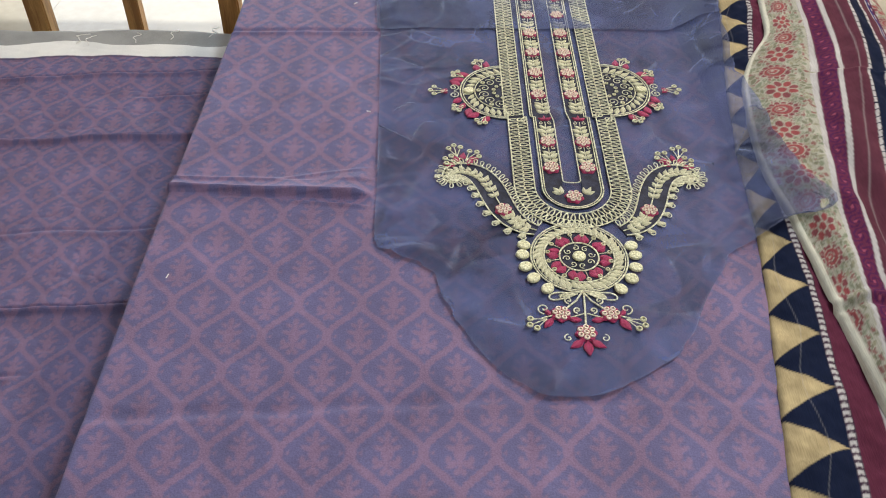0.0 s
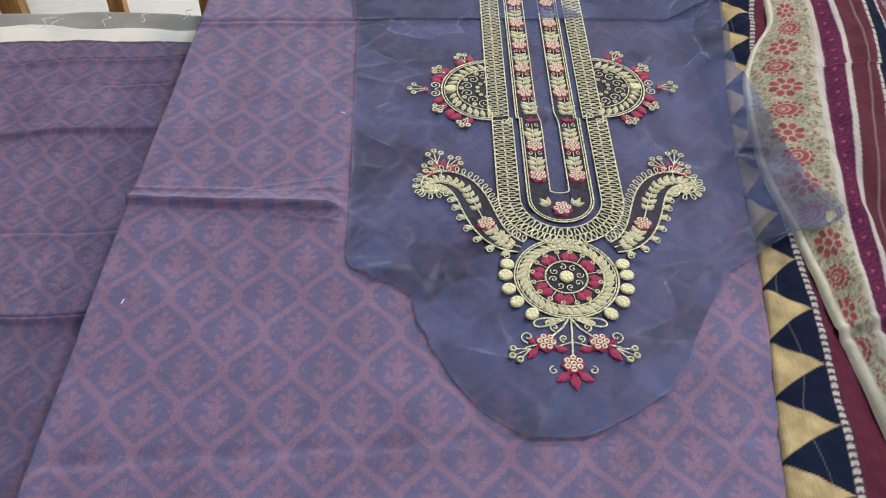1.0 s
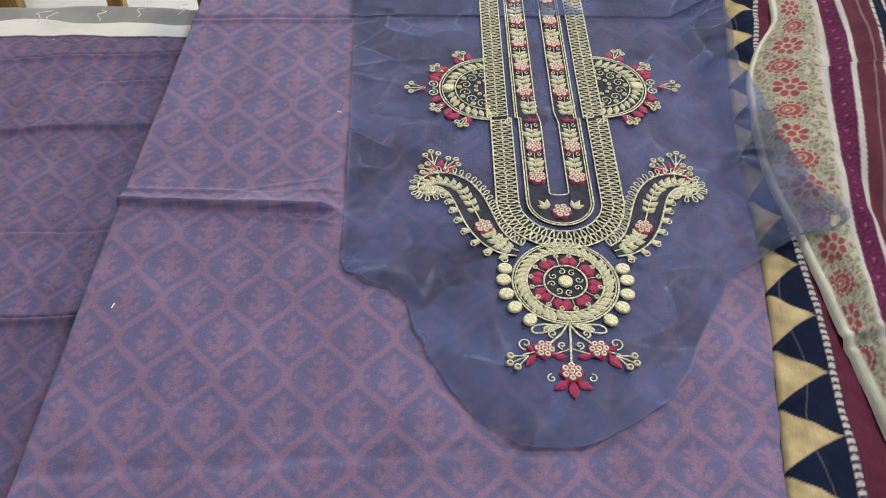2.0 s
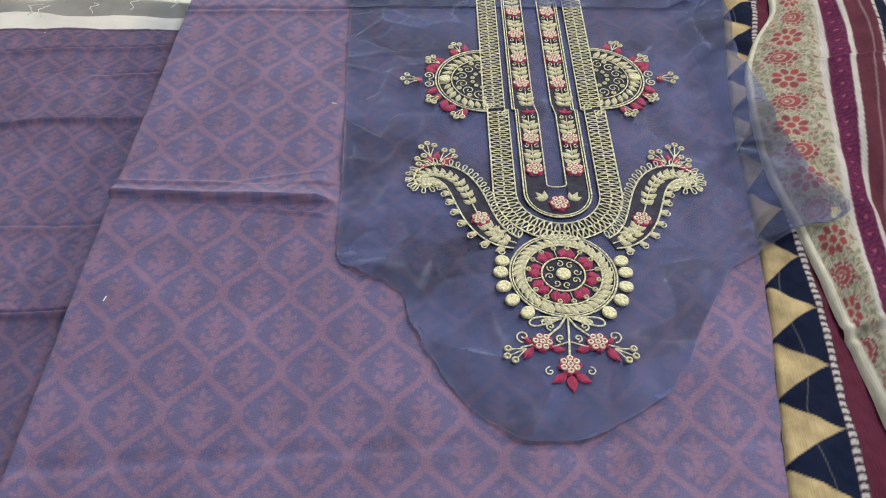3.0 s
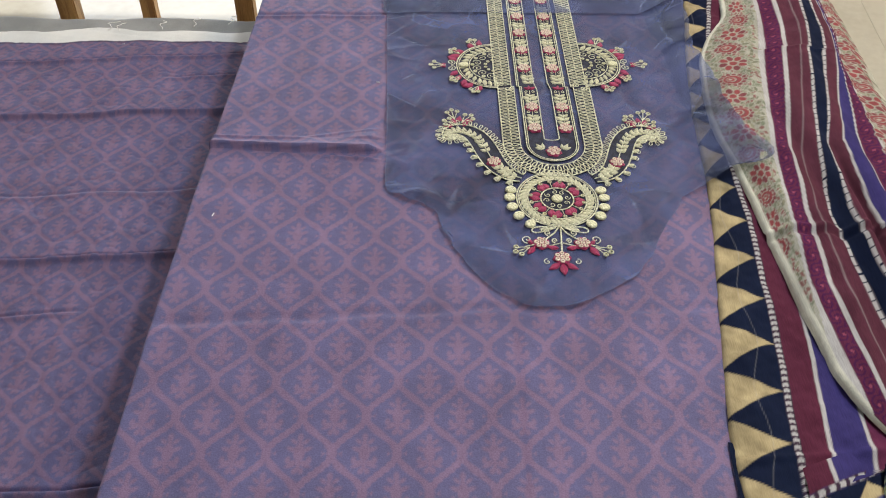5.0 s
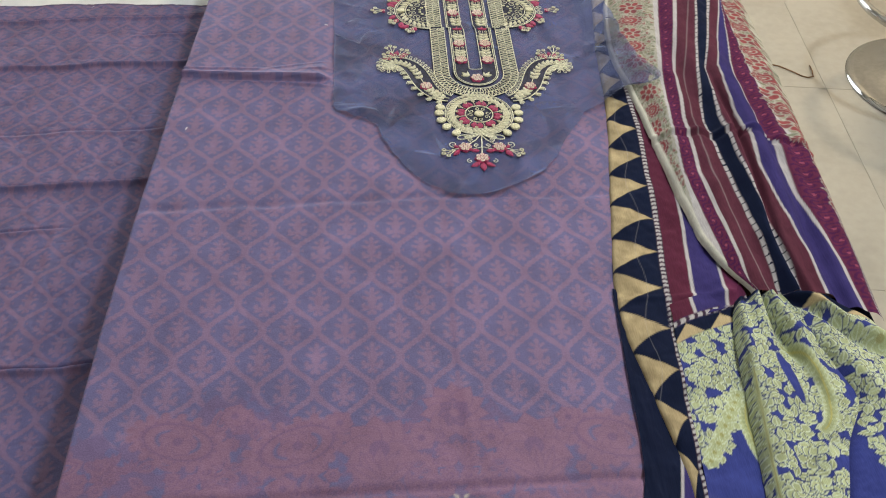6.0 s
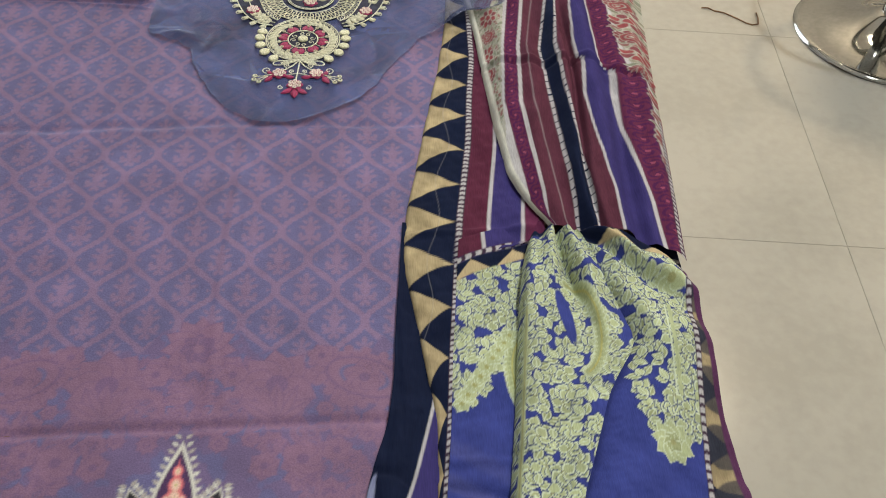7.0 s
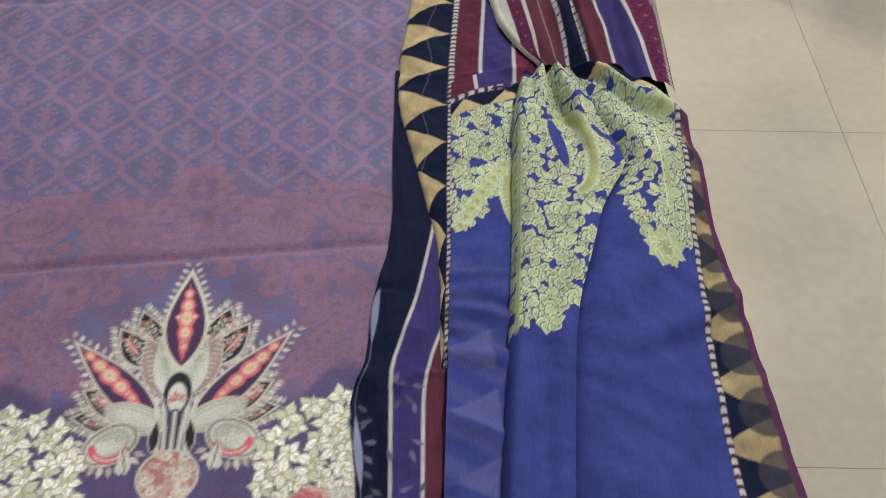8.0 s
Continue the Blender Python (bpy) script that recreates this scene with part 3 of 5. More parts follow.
def outer_petals(s):
    turned = lambda a: a if s > 0 else math.pi - a
    for x, y, ang, ln in ((0.026, 0.020, 0.10, 0.046), (0.026, 0.024, 0.50, 0.047)):
        petal(s, x, y, ang, ln, 0.0118, ((1, CREAM), (0.88, BLACK), (0.70, TAUPE), (0.60, BLACK)))
        lace(s, x, y, ang, ln, 0.0118, 7)
        P.leaf(CX + s * (x + 0.018), BY + y + 0.006, turned(ang + 0.2), ln * 0.40, 0.0024, PINK, IVORY)
    for x, y, ang, ln in ((0.018, 0.070, 1.24, 0.046), (0.022, 0.060, 0.98, 0.046)):
        petal(s, x, y, ang, ln, 0.0108, ((1, CREAM), (0.88, BLACK)))
        lace(s, x, y, ang, ln, 0.0108, 6)
        P.leaf(CX + s * (x + 0.010), BY + y + 0.014, turned(ang - 0.05), ln * 0.38, 0.0018, PINK, IVORY)
    petal(s, 0.006, 0.010, 0.82, 0.108, 0.0128, ((1, CREAM), (0.88, PLUM)))
    flame(s, 0.022, 0.028, 0.82, 0.074)
    # silver inner petals with a ribbed edge
    P.leaf(CX + s * 0.005, BY + 0.036, math.pi / 2 - s * 0.40, 0.056, 0.0118, TAUPE, None, CREAM)
    for k in range(10):
        P.line([(CX + s * (0.013 + 0.0015 * k), BY + 0.052 + 0.0040 * k), (CX + s * (0.020 + 0.0012 * k), BY + 0.051 + 0.0040 * k)], 0.0005, CREAM)
    P.leaf(CX + s * 0.003, BY + 0.034, math.pi / 2 - s * 0.26, 0.054, 0.0098, IVORY, (0.30, 0.33, 0.27), (0.25, 0.25, 0.22))
    for k in range(9):
        t = 0.16 + 0.08 * k
        P.oval(CX + s * (0.003 + 0.0139 * t), BY + 0.034 + 0.052 * t, 0.0060 * math.sin(math.pi * t), 0.0008, 0.7 * s, (0.33, 0.36, 0.31))
    # sweeping plume and curled paisley below
    for k, rgb in ((0, CREAM), (1, (0.33, 0.32, 0.28)), (2, IVORY), (3, (0.36, 0.37, 0.33)), (4, IVORY)):
        P.oval(CX + s * 0.027, BY + 0.021, 0.0225 - 0.0016 * k, 0.0112 - 0.0015 * k, s * 0.42, rgb)
    for k in range(12):
        g = -2.75 + 2.95 * k / 11
        P.leaf(CX + s * (0.041 + 0.0185 * math.cos(g)), BY + 0.001 + 0.0155 * math.sin(g), turned(g), 0.0082, 0.0021, CREAM if k % 2 else (0.36, 0.33, 0.29))
    for k, rgb in ((0, CREAM), (1, BLACK), (1.6, IVORY), (3.4, (0.30, 0.30, 0.26)), (4.2, IVORY)):
        P.oval(CX + s * 0.041, BY + 0.002, 0.0205 - 0.0018 * k, 0.0150 - 0.0018 * k, -s * 0.55, rgb)
    for k in range(5):
        P.line([(CX + s * px, py) for px, py in arc_points(0.040, BY + 0.003, 0.0040 + 0.0018 * k, 0.3, 3.0, 10)], 0.00045, (0.36, 0.36, 0.32))
    P.line([(CX + s * px, py) for px, py in arc_points(0.041, BY + 0.002, 0.0118, 3.5, 6.1, 14)], 0.0024, PINK)
    P.line([(CX + s * px, py) for px, py in arc_points(0.041, BY + 0.002, 0.0118, 3.7, 5.6, 10)], 0.0005, IVORY)
    P.leaf(CX + s * 0.028, BY - 0.020, math.pi / 2 - s * 0.2, 0.020, 0.0036, IVORY, BLACK, CREAM)
    for off in (0.006, 0.011):
        P.line([(CX + s * off * 0.8, BY - 0.010), (CX + s * off, BY + 0.012), (CX + s * (off + 0.003), BY + 0.036)], 0.0014, IVORY)
    P.leaf(CX + s * 0.0125, BY - 0.006, math.pi / 2 + s * 0.05, 0.024, 0.0032, BLACK, None, CREAM)


mirrored(outer_petals)
petal(1, 0, 0.054, math.pi / 2, 0.098, 0.0165, ((1, CREAM), (0.84, PLUM)))
flame(1, 0, 0.066, math.pi / 2, 0.070)
for s in (-1, 1):
    P.oval(CX + s * 0.0058, BY + 0.105, 0.0026, 0.0024, 0, (0.55, 0.14, 0.15))
    P.oval(CX + s * 0.0056, BY + 0.105, 0.0017, 0.0015, 0, (0.62, 0.44, 0.34))
P.oval(CX, BY + 0.040, 0.0095, 0.017, 0, BLACK)
P.oval(CX, BY + 0.036, 0.0065, 0.012, 0, IVORY)
for k in range(6):
    P.leaf(CX, BY + 0.034, math.pi * k / 5, 0.0075, 0.0018, (0.46, 0.14, 0.15) if k % 2 else (0.40, 0.36, 0.30))
P.line([(CX, BY - 0.008), (CX, BY + 0.024)], 0.003, BLACK)
P.line([(CX, BY - 0.008), (CX, BY + 0.024)], 0.0013, IVORY)
P.oval(CX, BY - 0.024, 0.0205, 0.0195, 0, CREAM)
P.oval(CX, BY - 0.024, 0.0190, 0.0180, 0, (0.36, 0.16, 0.16))
for k in range(60):
    a, r = rng.uniform(0, 6.28), 0.018 * math.sqrt(rng.random())
    P.flower(CX + r * math.cos(a), BY - 0.024 + r * math.sin(a), rng.uniform(0.002, 0.0042), 5, rng.choice((CREAM, (0.42, 0.30, 0.25), (0.50, 0.42, 0.34))), TAUPE)

# printed bunches of pale blossoms on both sides of the large motif
BLOOM = ((0.72, 0.72, 0.60), (0.78, 0.78, 0.68), (0.50, 0.52, 0.38), (0.82, 0.83, 0.76))
spots = []
for k in range(420):
    a, r = rng.uniform(0, 6.28), math.sqrt(rng.random())
    px, py = 0.102 + 0.042 * r * math.cos(a), -0.106 + 0.047 * r * math.sin(a) + 0.25 * (0.042 * r * math.cos(a))
    if all((px - q[0]) ** 2 + (py - q[1]) ** 2 > 0.0098 ** 2 for q in spots):
        spots.append((px, py))
for s in (-1, 1):
    for px, py in spots:
        P.oval(CX + s * px, py, 0.0075, 0.0065, 0, (0.16, 0.17, 0.10))
    for px, py in spots:
        n = rng.randint(4, 6)
        t = rng.uniform(0, 6)
        for k in range(n):
            P.leaf(CX + s * px, py, t + 6.28 * k / n, rng.uniform(0.0075, 0.0125), rng.uniform(0.0028, 0.0040), rng.choice(BLOOM), (0.46, 0.47, 0.36), (0.13, 0.12, 0.13))
        P.oval(CX + s * px, py, 0.0014, 0.0014, 0, (0.40, 0.36, 0.14))
for k in range(40):
    px = rng.choice((-1, 1)) * rng.uniform(0.03, 0.13)
    P.flower(CX + px, rng.uniform(-0.165, -0.135), rng.uniform(0.008, 0.014), 6, rng.choice(((0.42, 0.12, 0.14), (0.55, 0.30, 0.28), CREAM, IVORY)), TAUPE, (0.35, 0.30, 0.26), k)
D.c[rows] = P.c
panel = thing("shirt_panel", "purple trellis-woven shirt cloth with lotus border, lightly creased", "fabric", at=(0.0, 0.3, TOP))
k = int(np.searchsorted(y, 0.188))
link("trellis_field", grid_mesh("trellis_field", X[k:], Y[k:], Z[k:], D.c[k:]), JACQUARD, panel)
link("printed_border", grid_mesh("printed_border", X[:k + 1], Y[:k + 1], Z[:k + 1], D.c[:k + 1]), JACQUARD, panel, "mauve paisley border with a cream lotus and pale blossoms")

# -- the long scarf: five overlapping layers
NAVY, SAND, MAROON, VIOLET, MAGENTA, CHALK, BROWN = (0.008, 0.012, 0.032), (0.44, 0.35, 0.20), (0.086, 0.020, 0.040), (0.040, 0.032, 0.125), (0.100, 0.022, 0.054), (0.41, 0.395, 0.395), (0.086, 0.026, 0.042)
BLUE, SAGE, SAGE2, MINT = (0.039, 0.051, 0.205), (0.29, 0.32, 0.165), (0.36, 0.40, 0.225), (0.50, 0.56, 0.40)
scarf = thing("printed_scarf", "chiffon scarf printed with stripes, triangles and pale blossoms, loosely folded", "scarf", at=(0.35, 0.3, TOP))

XL = curve_at([(1.4, 0.345), (1.0, 0.320), (0.92, 0.306), (0.84, 0.291), (0.73, 0.276), (0.62, 0.268), (0.54, 0.257), (0.478, 0.246), (0.42, 0.236), (0.378, 0.229), (0.295, 0.215), (0.236, 0.212), (0.18, 0.221), (0.12, 0.229), (0.07, 0.236), (0.0, 0.2325), (-0.143, 0.219), (-0.4, 0.20)])
XB = curve_at([(1.4, 0.385), (1.0, 0.352), (0.96, 0.343), (0.83, 0.312), (0.71, 0.293), (0.63, 0.293), (0.54, 0.291), (0.477, 0.284), (0.40, 0.278), (0.294, 0.263), (0.242, 0.258), (0.126, 0.247), (0.07, 0.243), (-0.02, 0.2335), (-0.143, 0.2205), (-0.4, 0.2015)])


def beads(D, d, along, w=0.0062, per=0.0062):
    """A corded edge of light and dark dashes where d is 0..w."""
    on = step(-d, 0.0005) * step(d - w, 0.0005)
    D.lay(on, (0.045, 0.025, 0.045))
    ph = ((along + 0.35 * np.abs(d - w / 2)) / per) % 1.0
    D.lay(on * step((np.abs(ph - 0.5) - 0.29) * per, 0.0005) * step(np.abs(d - w / 2) - 0.42 * w, 0.0005), CHALK)


def triangle_border(D, t, along, per=0.0518, phase=0.0, mellow=None):
    """Sand-coloured flared triangles on navy: t runs from 0 at their foot to 1 at the tip."""
    ph = ((along - phase) / per + 0.5) % 1.0 - 0.5
    D.lay(np.ones_like(t), NAVY)
    half = 0.47 * np.clip(1 - t, 0, 1) ** 1.25
    tone = 0.85 + 0.22 * rough_field(D.X, D.Y, 0.03, 71, 3)
    m = step((np.abs(ph) - half) * per, 0.0007)
    D.c += m[..., None] * (np.asarray(SAND) * tone[..., None] - D.c)
    return m


# border layer beside the shirt panel
y = np.arange(-0.045, 1.25, 0.00145)
u = np.linspace(0, 1, 130)
U, Y = np.meshgrid(u, y)
xl, xb = XL(Y), XB(Y)
wide = np.interp(Y, [0.235, 0.262, 0.30, 0.42, 1.3], [-0.003, 0.062, 0.075, 0.07, 0.06])
X = xl + U * (xb + 0.0062 + wide - xl)
Z = TOP + 0.0075 + 0.0022 * rough_field(X, Y, 0.055, 41) + 0.003 * np.clip((X - xl) / 0.02, 0, 1) + 0.0022 * np.sin(math.pi * np.clip((X - xl) / 0.045, 0, 1))
Z -= edge_drop(X - xl, 0.004, 0.004)
Z += 0.0025 * ridge(Y - 0.272 - 0.08 * (X - 0.26), 0.004)
D = Dye(X, Y, NAVY)
d = X - xb
t = np.clip((X - xl) / np.maximum(xb - xl, 0.004), 0, 1)
triangle_border(D, t, Y, phase=0.285)
D.lay(step(np.abs(d + 0.02 + 0.004 * np.sin(Y * 60)) - 0.0003, 0.0004) * 0.25, CHALK)
inner = step(0.0062 - d, 0.0005)
s = d - 0.0062
D.lay(inner, MAROON)
for a, b, rgb in ((0.0225, 0.0262, CHALK), (0.0262, 0.0545, VIOLET), (0.0545, 0.058, CHALK), (0.058, 0.2, MAGENTA)):
    D.lay(inner * step(a - s, 0.0005) * step(s - b, 0.0005), rgb)
beads(D, d, Y)
part_me = grid_mesh("border", X, Y, Z, D.c)
link("border", part_me, CHIFFON, scarf, "navy border with sand-coloured triangles and a corded line")

# striped layer folded over it
BL = curve_at([(1.4, 0.44), (1.25, 0.41), (1.0, 0.366), (0.93, 0.356), (0.88, 0.324), (0.835, 0.305), (0.766, 0.294), (0.70, 0.288), (0.63, 0.296), (0.588, 0.300), (0.505, 0.304), (0.424, 0.309), (0.335, 0.317), (0.279, 0.336), (0.25, 0.350)])
BR = curve_at([(1.4, 0.56), (1.25, 0.55), (1.0, 0.545), (0.878, 0.535), (0.711, 0.522), (0.536, 0.500), (0.385, 0.484), (0.246, 0.466), (0.2, 0.464)])
y = np.arange(0.247, 1.25, 0.00145)
U, Y = np.meshgrid(np.linspace(0, 1, 175), y)
bl, br = BL(Y), BR(Y)
X = bl + U * (br - bl)
puff = np.sin(math.pi * np.clip(U, 0, 1)) ** 0.8
Z = TOP + 0.0165 + np.interp(Y, [0.25, 0.32, 0.5, 0.75, 0.9, 1.1], [0.016, 0.018, 0.024, 0.012, 0.006, 0.004]) * puff
cut = np.interp(Y, [0.25, 0.30, 0.374, 0.46, 0.56, 0.75, 1.3], [0.29, 0.235, 0.175, 0.09, 0.01, 0.0, 0.0])
power = np.interp(Y, [0.25, 0.374, 0.58, 0.9], [0.78, 0.8, 1.0, 1.0])
shift = 0.012 * step(Y - 0.845, 0.0008)
S = cut + (1 - cut) * np.clip(U, 0, 1) ** (1 / power) + shift
SF = S.copy()
yc = 0.505 - 0.12 * (X - 0.4)
# where the stripes' edges run, gathered more closely on the far half
STRIPES = (0.186, 0.305, 0.461, 0.5435, 0.6635, 0.832, 0.94, 1.08)
RUNS = ((1.25, (0.435, 0.465, 0.500, 0.520, 0.536, 0.539, 0.542, 0.560)), (0.90, (0.398, 0.424, 0.455, 0.477, 0.494, 0.497, 0.500, 0.532)), (0.825, (0.3815, 0.408, 0.437, 0.458, 0.472, 0.475, 0.478, 0.520)),
        (0.645, (0.3425, 0.3615, 0.390, 0.400, 0.415, 0.437, 0.464, 0.505)), (0.538, (0.328, 0.346, 0.370, 0.387, 0.407, 0.432, 0.466, 0.520)),
        (0.445, (0.321, 0.340, 0.373, 0.387, 0.403, 0.435, 0.480, 0.540)), (0.30, (0.333, 0.348, 0.376, 0.393, 0.413, 0.450, 0.480, 0.540)), (0.20, (0.338, 0.350, 0.374, 0.392, 0.412, 0.449, 0.480, 0.540)))
run_y = np.array([r[0] for r in RUNS])[::-1]
edges = np.stack([np.interp(y, run_y, np.array([r[1][k] for r in RUNS])[::-1]) for k in range(len(STRIPES))], -1)
for k in range(len(y)):
    xs = np.maximum.accumulate(np.concatenate([[bl[k, 0]], np.maximum(edges[k], bl[k, 0] + 0.002 * np.arange(1, 9))]))
    S[k] = np.interp(X[k], xs + 1e-5 * np.arange(9), np.concatenate([[min(cut[k, 0], 0.18)], STRIPES]))
S = S + 0.012 * step(Y - 0.845, 0.0008) * (S > 0.17)
S = S - 0.040 * np.clip((S - 0.60) / 0.1, 0, 1) * step(Y - yc, 0.0008) * np.clip(1 - (yc - Y) / 0.10, 0, 1)
folds = 0.0062 * np.sin((SF - 0.45) * 2 * math.pi * 2.6) + 0.0036 * np.sin((SF * 2 * math.pi * 6.3) + Y * 5)
Z += folds * np.interp(Y, [0.25, 0.5, 0.8, 1.2], [0.9, 1.0, 0.45, 0.4]) * np.clip(puff * 1.6, 0, 1) + 0.0010 * rough_field(X, Y, 0.05, 43)
Z -= 0.011 * ridge(SF - 0.50, 0.022) * np.interp(Y, [0.25, 0.42, 0.58, 0.68], [1, 1, 0.8, 0])
Z += 0.0016 * ridge(Y - 0.842, 0.003) + 0.0026 * ridge(Y - yc - 0.004, 0.004) - 0.0026 * ridge(Y - yc + 0.004, 0.004)
Y = Y + (0.270 - 0.38 * (X - 0.36) - 0.247) * np.clip((0.40 - Y) / 0.153, 0, 1) ** 2
over = np.clip(X - (TX1 + 0.006), 0, 1)
Z -= 1.5 * over ** 1.5 * np.clip((X - 0.455) / 0.03, 0, 1)
Z -= edge_drop((U * (br - bl)), 0.004, 0.005)
D = Dye(np.where(S < 0.172, S * 0.4, 0.0344 + S * 0.2), Y, MAROON, 0.0005)
lines = ((0.172, 0.200, CHALK), (0.200, 0.292, MAGENTA), (0.292, 0.318, CHALK), (0.318, 0.452, BROWN), (0.452, 0.47, CHALK), (0.47, 0.535, NAVY), (0.535, 0.552, CHALK), (0.552, 0.655, BROWN),
         (0.655, 0.672, CHALK), (0.672, 0.822, VIOLET), (0.822, 0.842, CHALK), (0.842, 0.93, MAGENTA), (0.93, 0.95, CHALK), (0.95, 1.5, (0.30, 0.28, 0.24)))
for a, b, rgb in lines:
    D.lay(step((a - S) * 0.2, 0.0005) * step((S - b) * 0.2, 0.0005), rgb)
dash = (np.abs(((Y / 0.011) % 1.0) - 0.5) < 0.07) & (((S > 0.452) & (S < 0.47)) | ((S > 0.535) & (S < 0.552)))
D.c[dash] = NAVY
# scrollwork in the magenta stripes
for lo, hi in ((0.200, 0.292), (0.842, 0.93)):
    mid, half = (lo + hi) / 2, (hi - lo) / 2
    on = (S > lo + 0.006) & (S < hi - 0.006)
    ph = (Y / 0.018) % 1.0 - 0.5
    a = np.hypot((S - mid) / half, ph * 2.2)
    curl = np.sin(a * 9 + 3 * np.arctan2(ph * 2, (S - mid) / half)) > 0.35
    D.c[on & curl] = (0.065, 0.014, 0.060)
    D.c[on & (a < 0.2)] = (0.24, 0.06, 0.10)
D.lay((step((np.abs(S - 0.385 - 0.02 * np.sin(Y * 9)) - 0.004) * 0.2, 0.0005)) * 0.3, CHALK)
# flowered band: red blossoms among olive leaves on a pale ground
PALE = (0.34, 0.33, 0.28)
D.c[S < 0.172] = PALE
D.c[S > 0.955] = (0.40, 0.385, 0.32)
rng = random.Random(12)
for k in range(5200):
    px = 0.0344 + rng.uniform(0.956, 1.08) * 0.2 if k % 4 == 3 else rng.uniform(0.004, 0.062)
    D.leaf(px, rng.uniform(0.3, 1.24), rng.uniform(0, 6.28), rng.uniform(0.0065, 0.0115), rng.uniform(0.0018, 0.0028), rng.choice(((0.17, 0.17, 0.12), (0.24, 0.23, 0.16), (0.19, 0.21, 0.15), (0.22, 0.11, 0.10))), None, PALE)
RED, DULL = (0.25, 0.062, 0.066), (0.185, 0.058, 0.066)
for k, yy in enumerate(np.arange(0.36, 1.22, 0.0345)):
    for px in (0.034 + 0.003 * math.sin(k * 2.1), 0.0344 + 1.005 * 0.2):
        if k % 2:
            for j in range(8):
                a = 6.28 * j / 8 + 0.3
                D.oval(px + 0.0120 * math.cos(a), yy + 0.0105 * math.sin(a), 0.0060, 0.0050, a, PALE)
                D.oval(px + 0.0120 * math.cos(a), yy + 0.0105 * math.sin(a), 0.0050, 0.0039, a, RED if j % 2 else DULL)
            D.oval(px, yy, 0.0056, 0.0052, 0, PALE)
            D.oval(px, yy, 0.0046, 0.0042, 0, RED)
        else:
            for j in range(13):
                a = 6.28 * j / 13
                D.oval(px + 0.0135 * math.cos(a), yy + 0.0105 * math.sin(a), 0.0040, 0.0036, a, PALE)
                D.oval(px + 0.0135 * math.cos(a), yy + 0.0105 * math.sin(a), 0.0032, 0.0028, a, DULL)
            for q, rgb in ((0.0122, PALE), (0.0112, RED), (0.0080, DULL), (0.0062, PALE), (0.0050, RED), (0.0022, PALE)):
                D.oval(px - 0.3 * (0.0122 - q), yy, q, q * 0.78, 0.35, rgb)
D.lay(step(X - bl - 0.0055, 0.0006) * (S < 0.2), (0.56, 0.55, 0.47))
beads(D, np.where(Y < 0.43, br - X - 0.0008, -1.0), Y, 0.0052)
link("striped_fold", grid_mesh("striped_fold", X, Y, Z, D.c), CHIFFON, scarf, "maroon, violet and navy stripes beside a red-flowered band")


def blossoms(D, seed, x0, x1, y0, y1, keep, n=900):
    """Pale green blossoms and leaves, closely scattered where keep(x, y) holds."""
    rng = random.Random(seed)
    done = []
    for _ in range(n * 4):
        px, py = rng.uniform(x0, x1), rng.uniform(y0, y1)
        if not keep(px, py) or any((px - q[0]) ** 2 + (py - q[1]) ** 2 < 0.0086 ** 2 for q in done):
            continue
        done.append((px, py))
        if len(done) > n:
            break
    for px, py in done:
        kind, t = rng.random(), rng.uniform(0, 6.28)
        tone = rng.uniform(0.82, 1.12)
        a, b = [tuple(c * tone for c in q) for q in (SAGE, SAGE2)]
        dark = (0.022, 0.030, 0.120)
        D.aa = 0.0004
        if kind < 0.4:
            r, n = rng.uniform(0.0085, 0.0110), rng.randint(5, 6)
            for j in range(n):
                g = t + 6.283 * j / n
                D.leaf(px, py, g, r, r * 0.50, MINT, None, dark)
                D.leaf(px + 0.1 * r * math.cos(g), py + 0.1 * r * math.sin(g), g, r * 0.78, r * 0.36, b)
            D.oval(px, py, 0.0015, 0.0015, 0, (0.16, 0.15, 0.06))
            D.oval(px, py, 0.0008, 0.0008, 0, MINT)
        elif kind < 0.95:
            for j in (-1, 1, 0):
                g, ln = t + j * 1.05, rng.uniform(0.0095, 0.0140)
                D.leaf(px, py, g, ln, 0.0037, MINT, None, dark)
                D.leaf(px + 0.1 * ln * math.cos(g), py + 0.1 * ln * math.sin(g), g, ln * 0.8, 0.0028, a if j else b, MINT)
        else:
            D.leaf(px, py, t, 0.013, 0.0034, b, MINT, MINT)


def crescent(D, x, y, r, a0, a1, w, squash=1.6):
    """A curved plume of overlapping scales."""
    for a in np.linspace(a0, a1, 26):
        px, py = x + r * math.cos(a), y + r * squash * math.sin(a)
        D.oval(px, py, w, w * 0.8, a, MINT)
        D.oval(px, py, w * 0.86, w * 0.66, a, SAGE2)
    for a in np.linspace(a0, a1, 26):
        px, py = x + r * math.cos(a), y + r * squash * math.sin(a)
        D.oval(px, py, w * 0.55, w * 0.5, a, SAGE)
        D.leaf(px, py, a, w * 1.05, 0.0012, SAGE2)
    D.line(arc_points(x, y, r, a0, a1, 20, squash), 0.0007, (0.36, 0.34, 0.12))


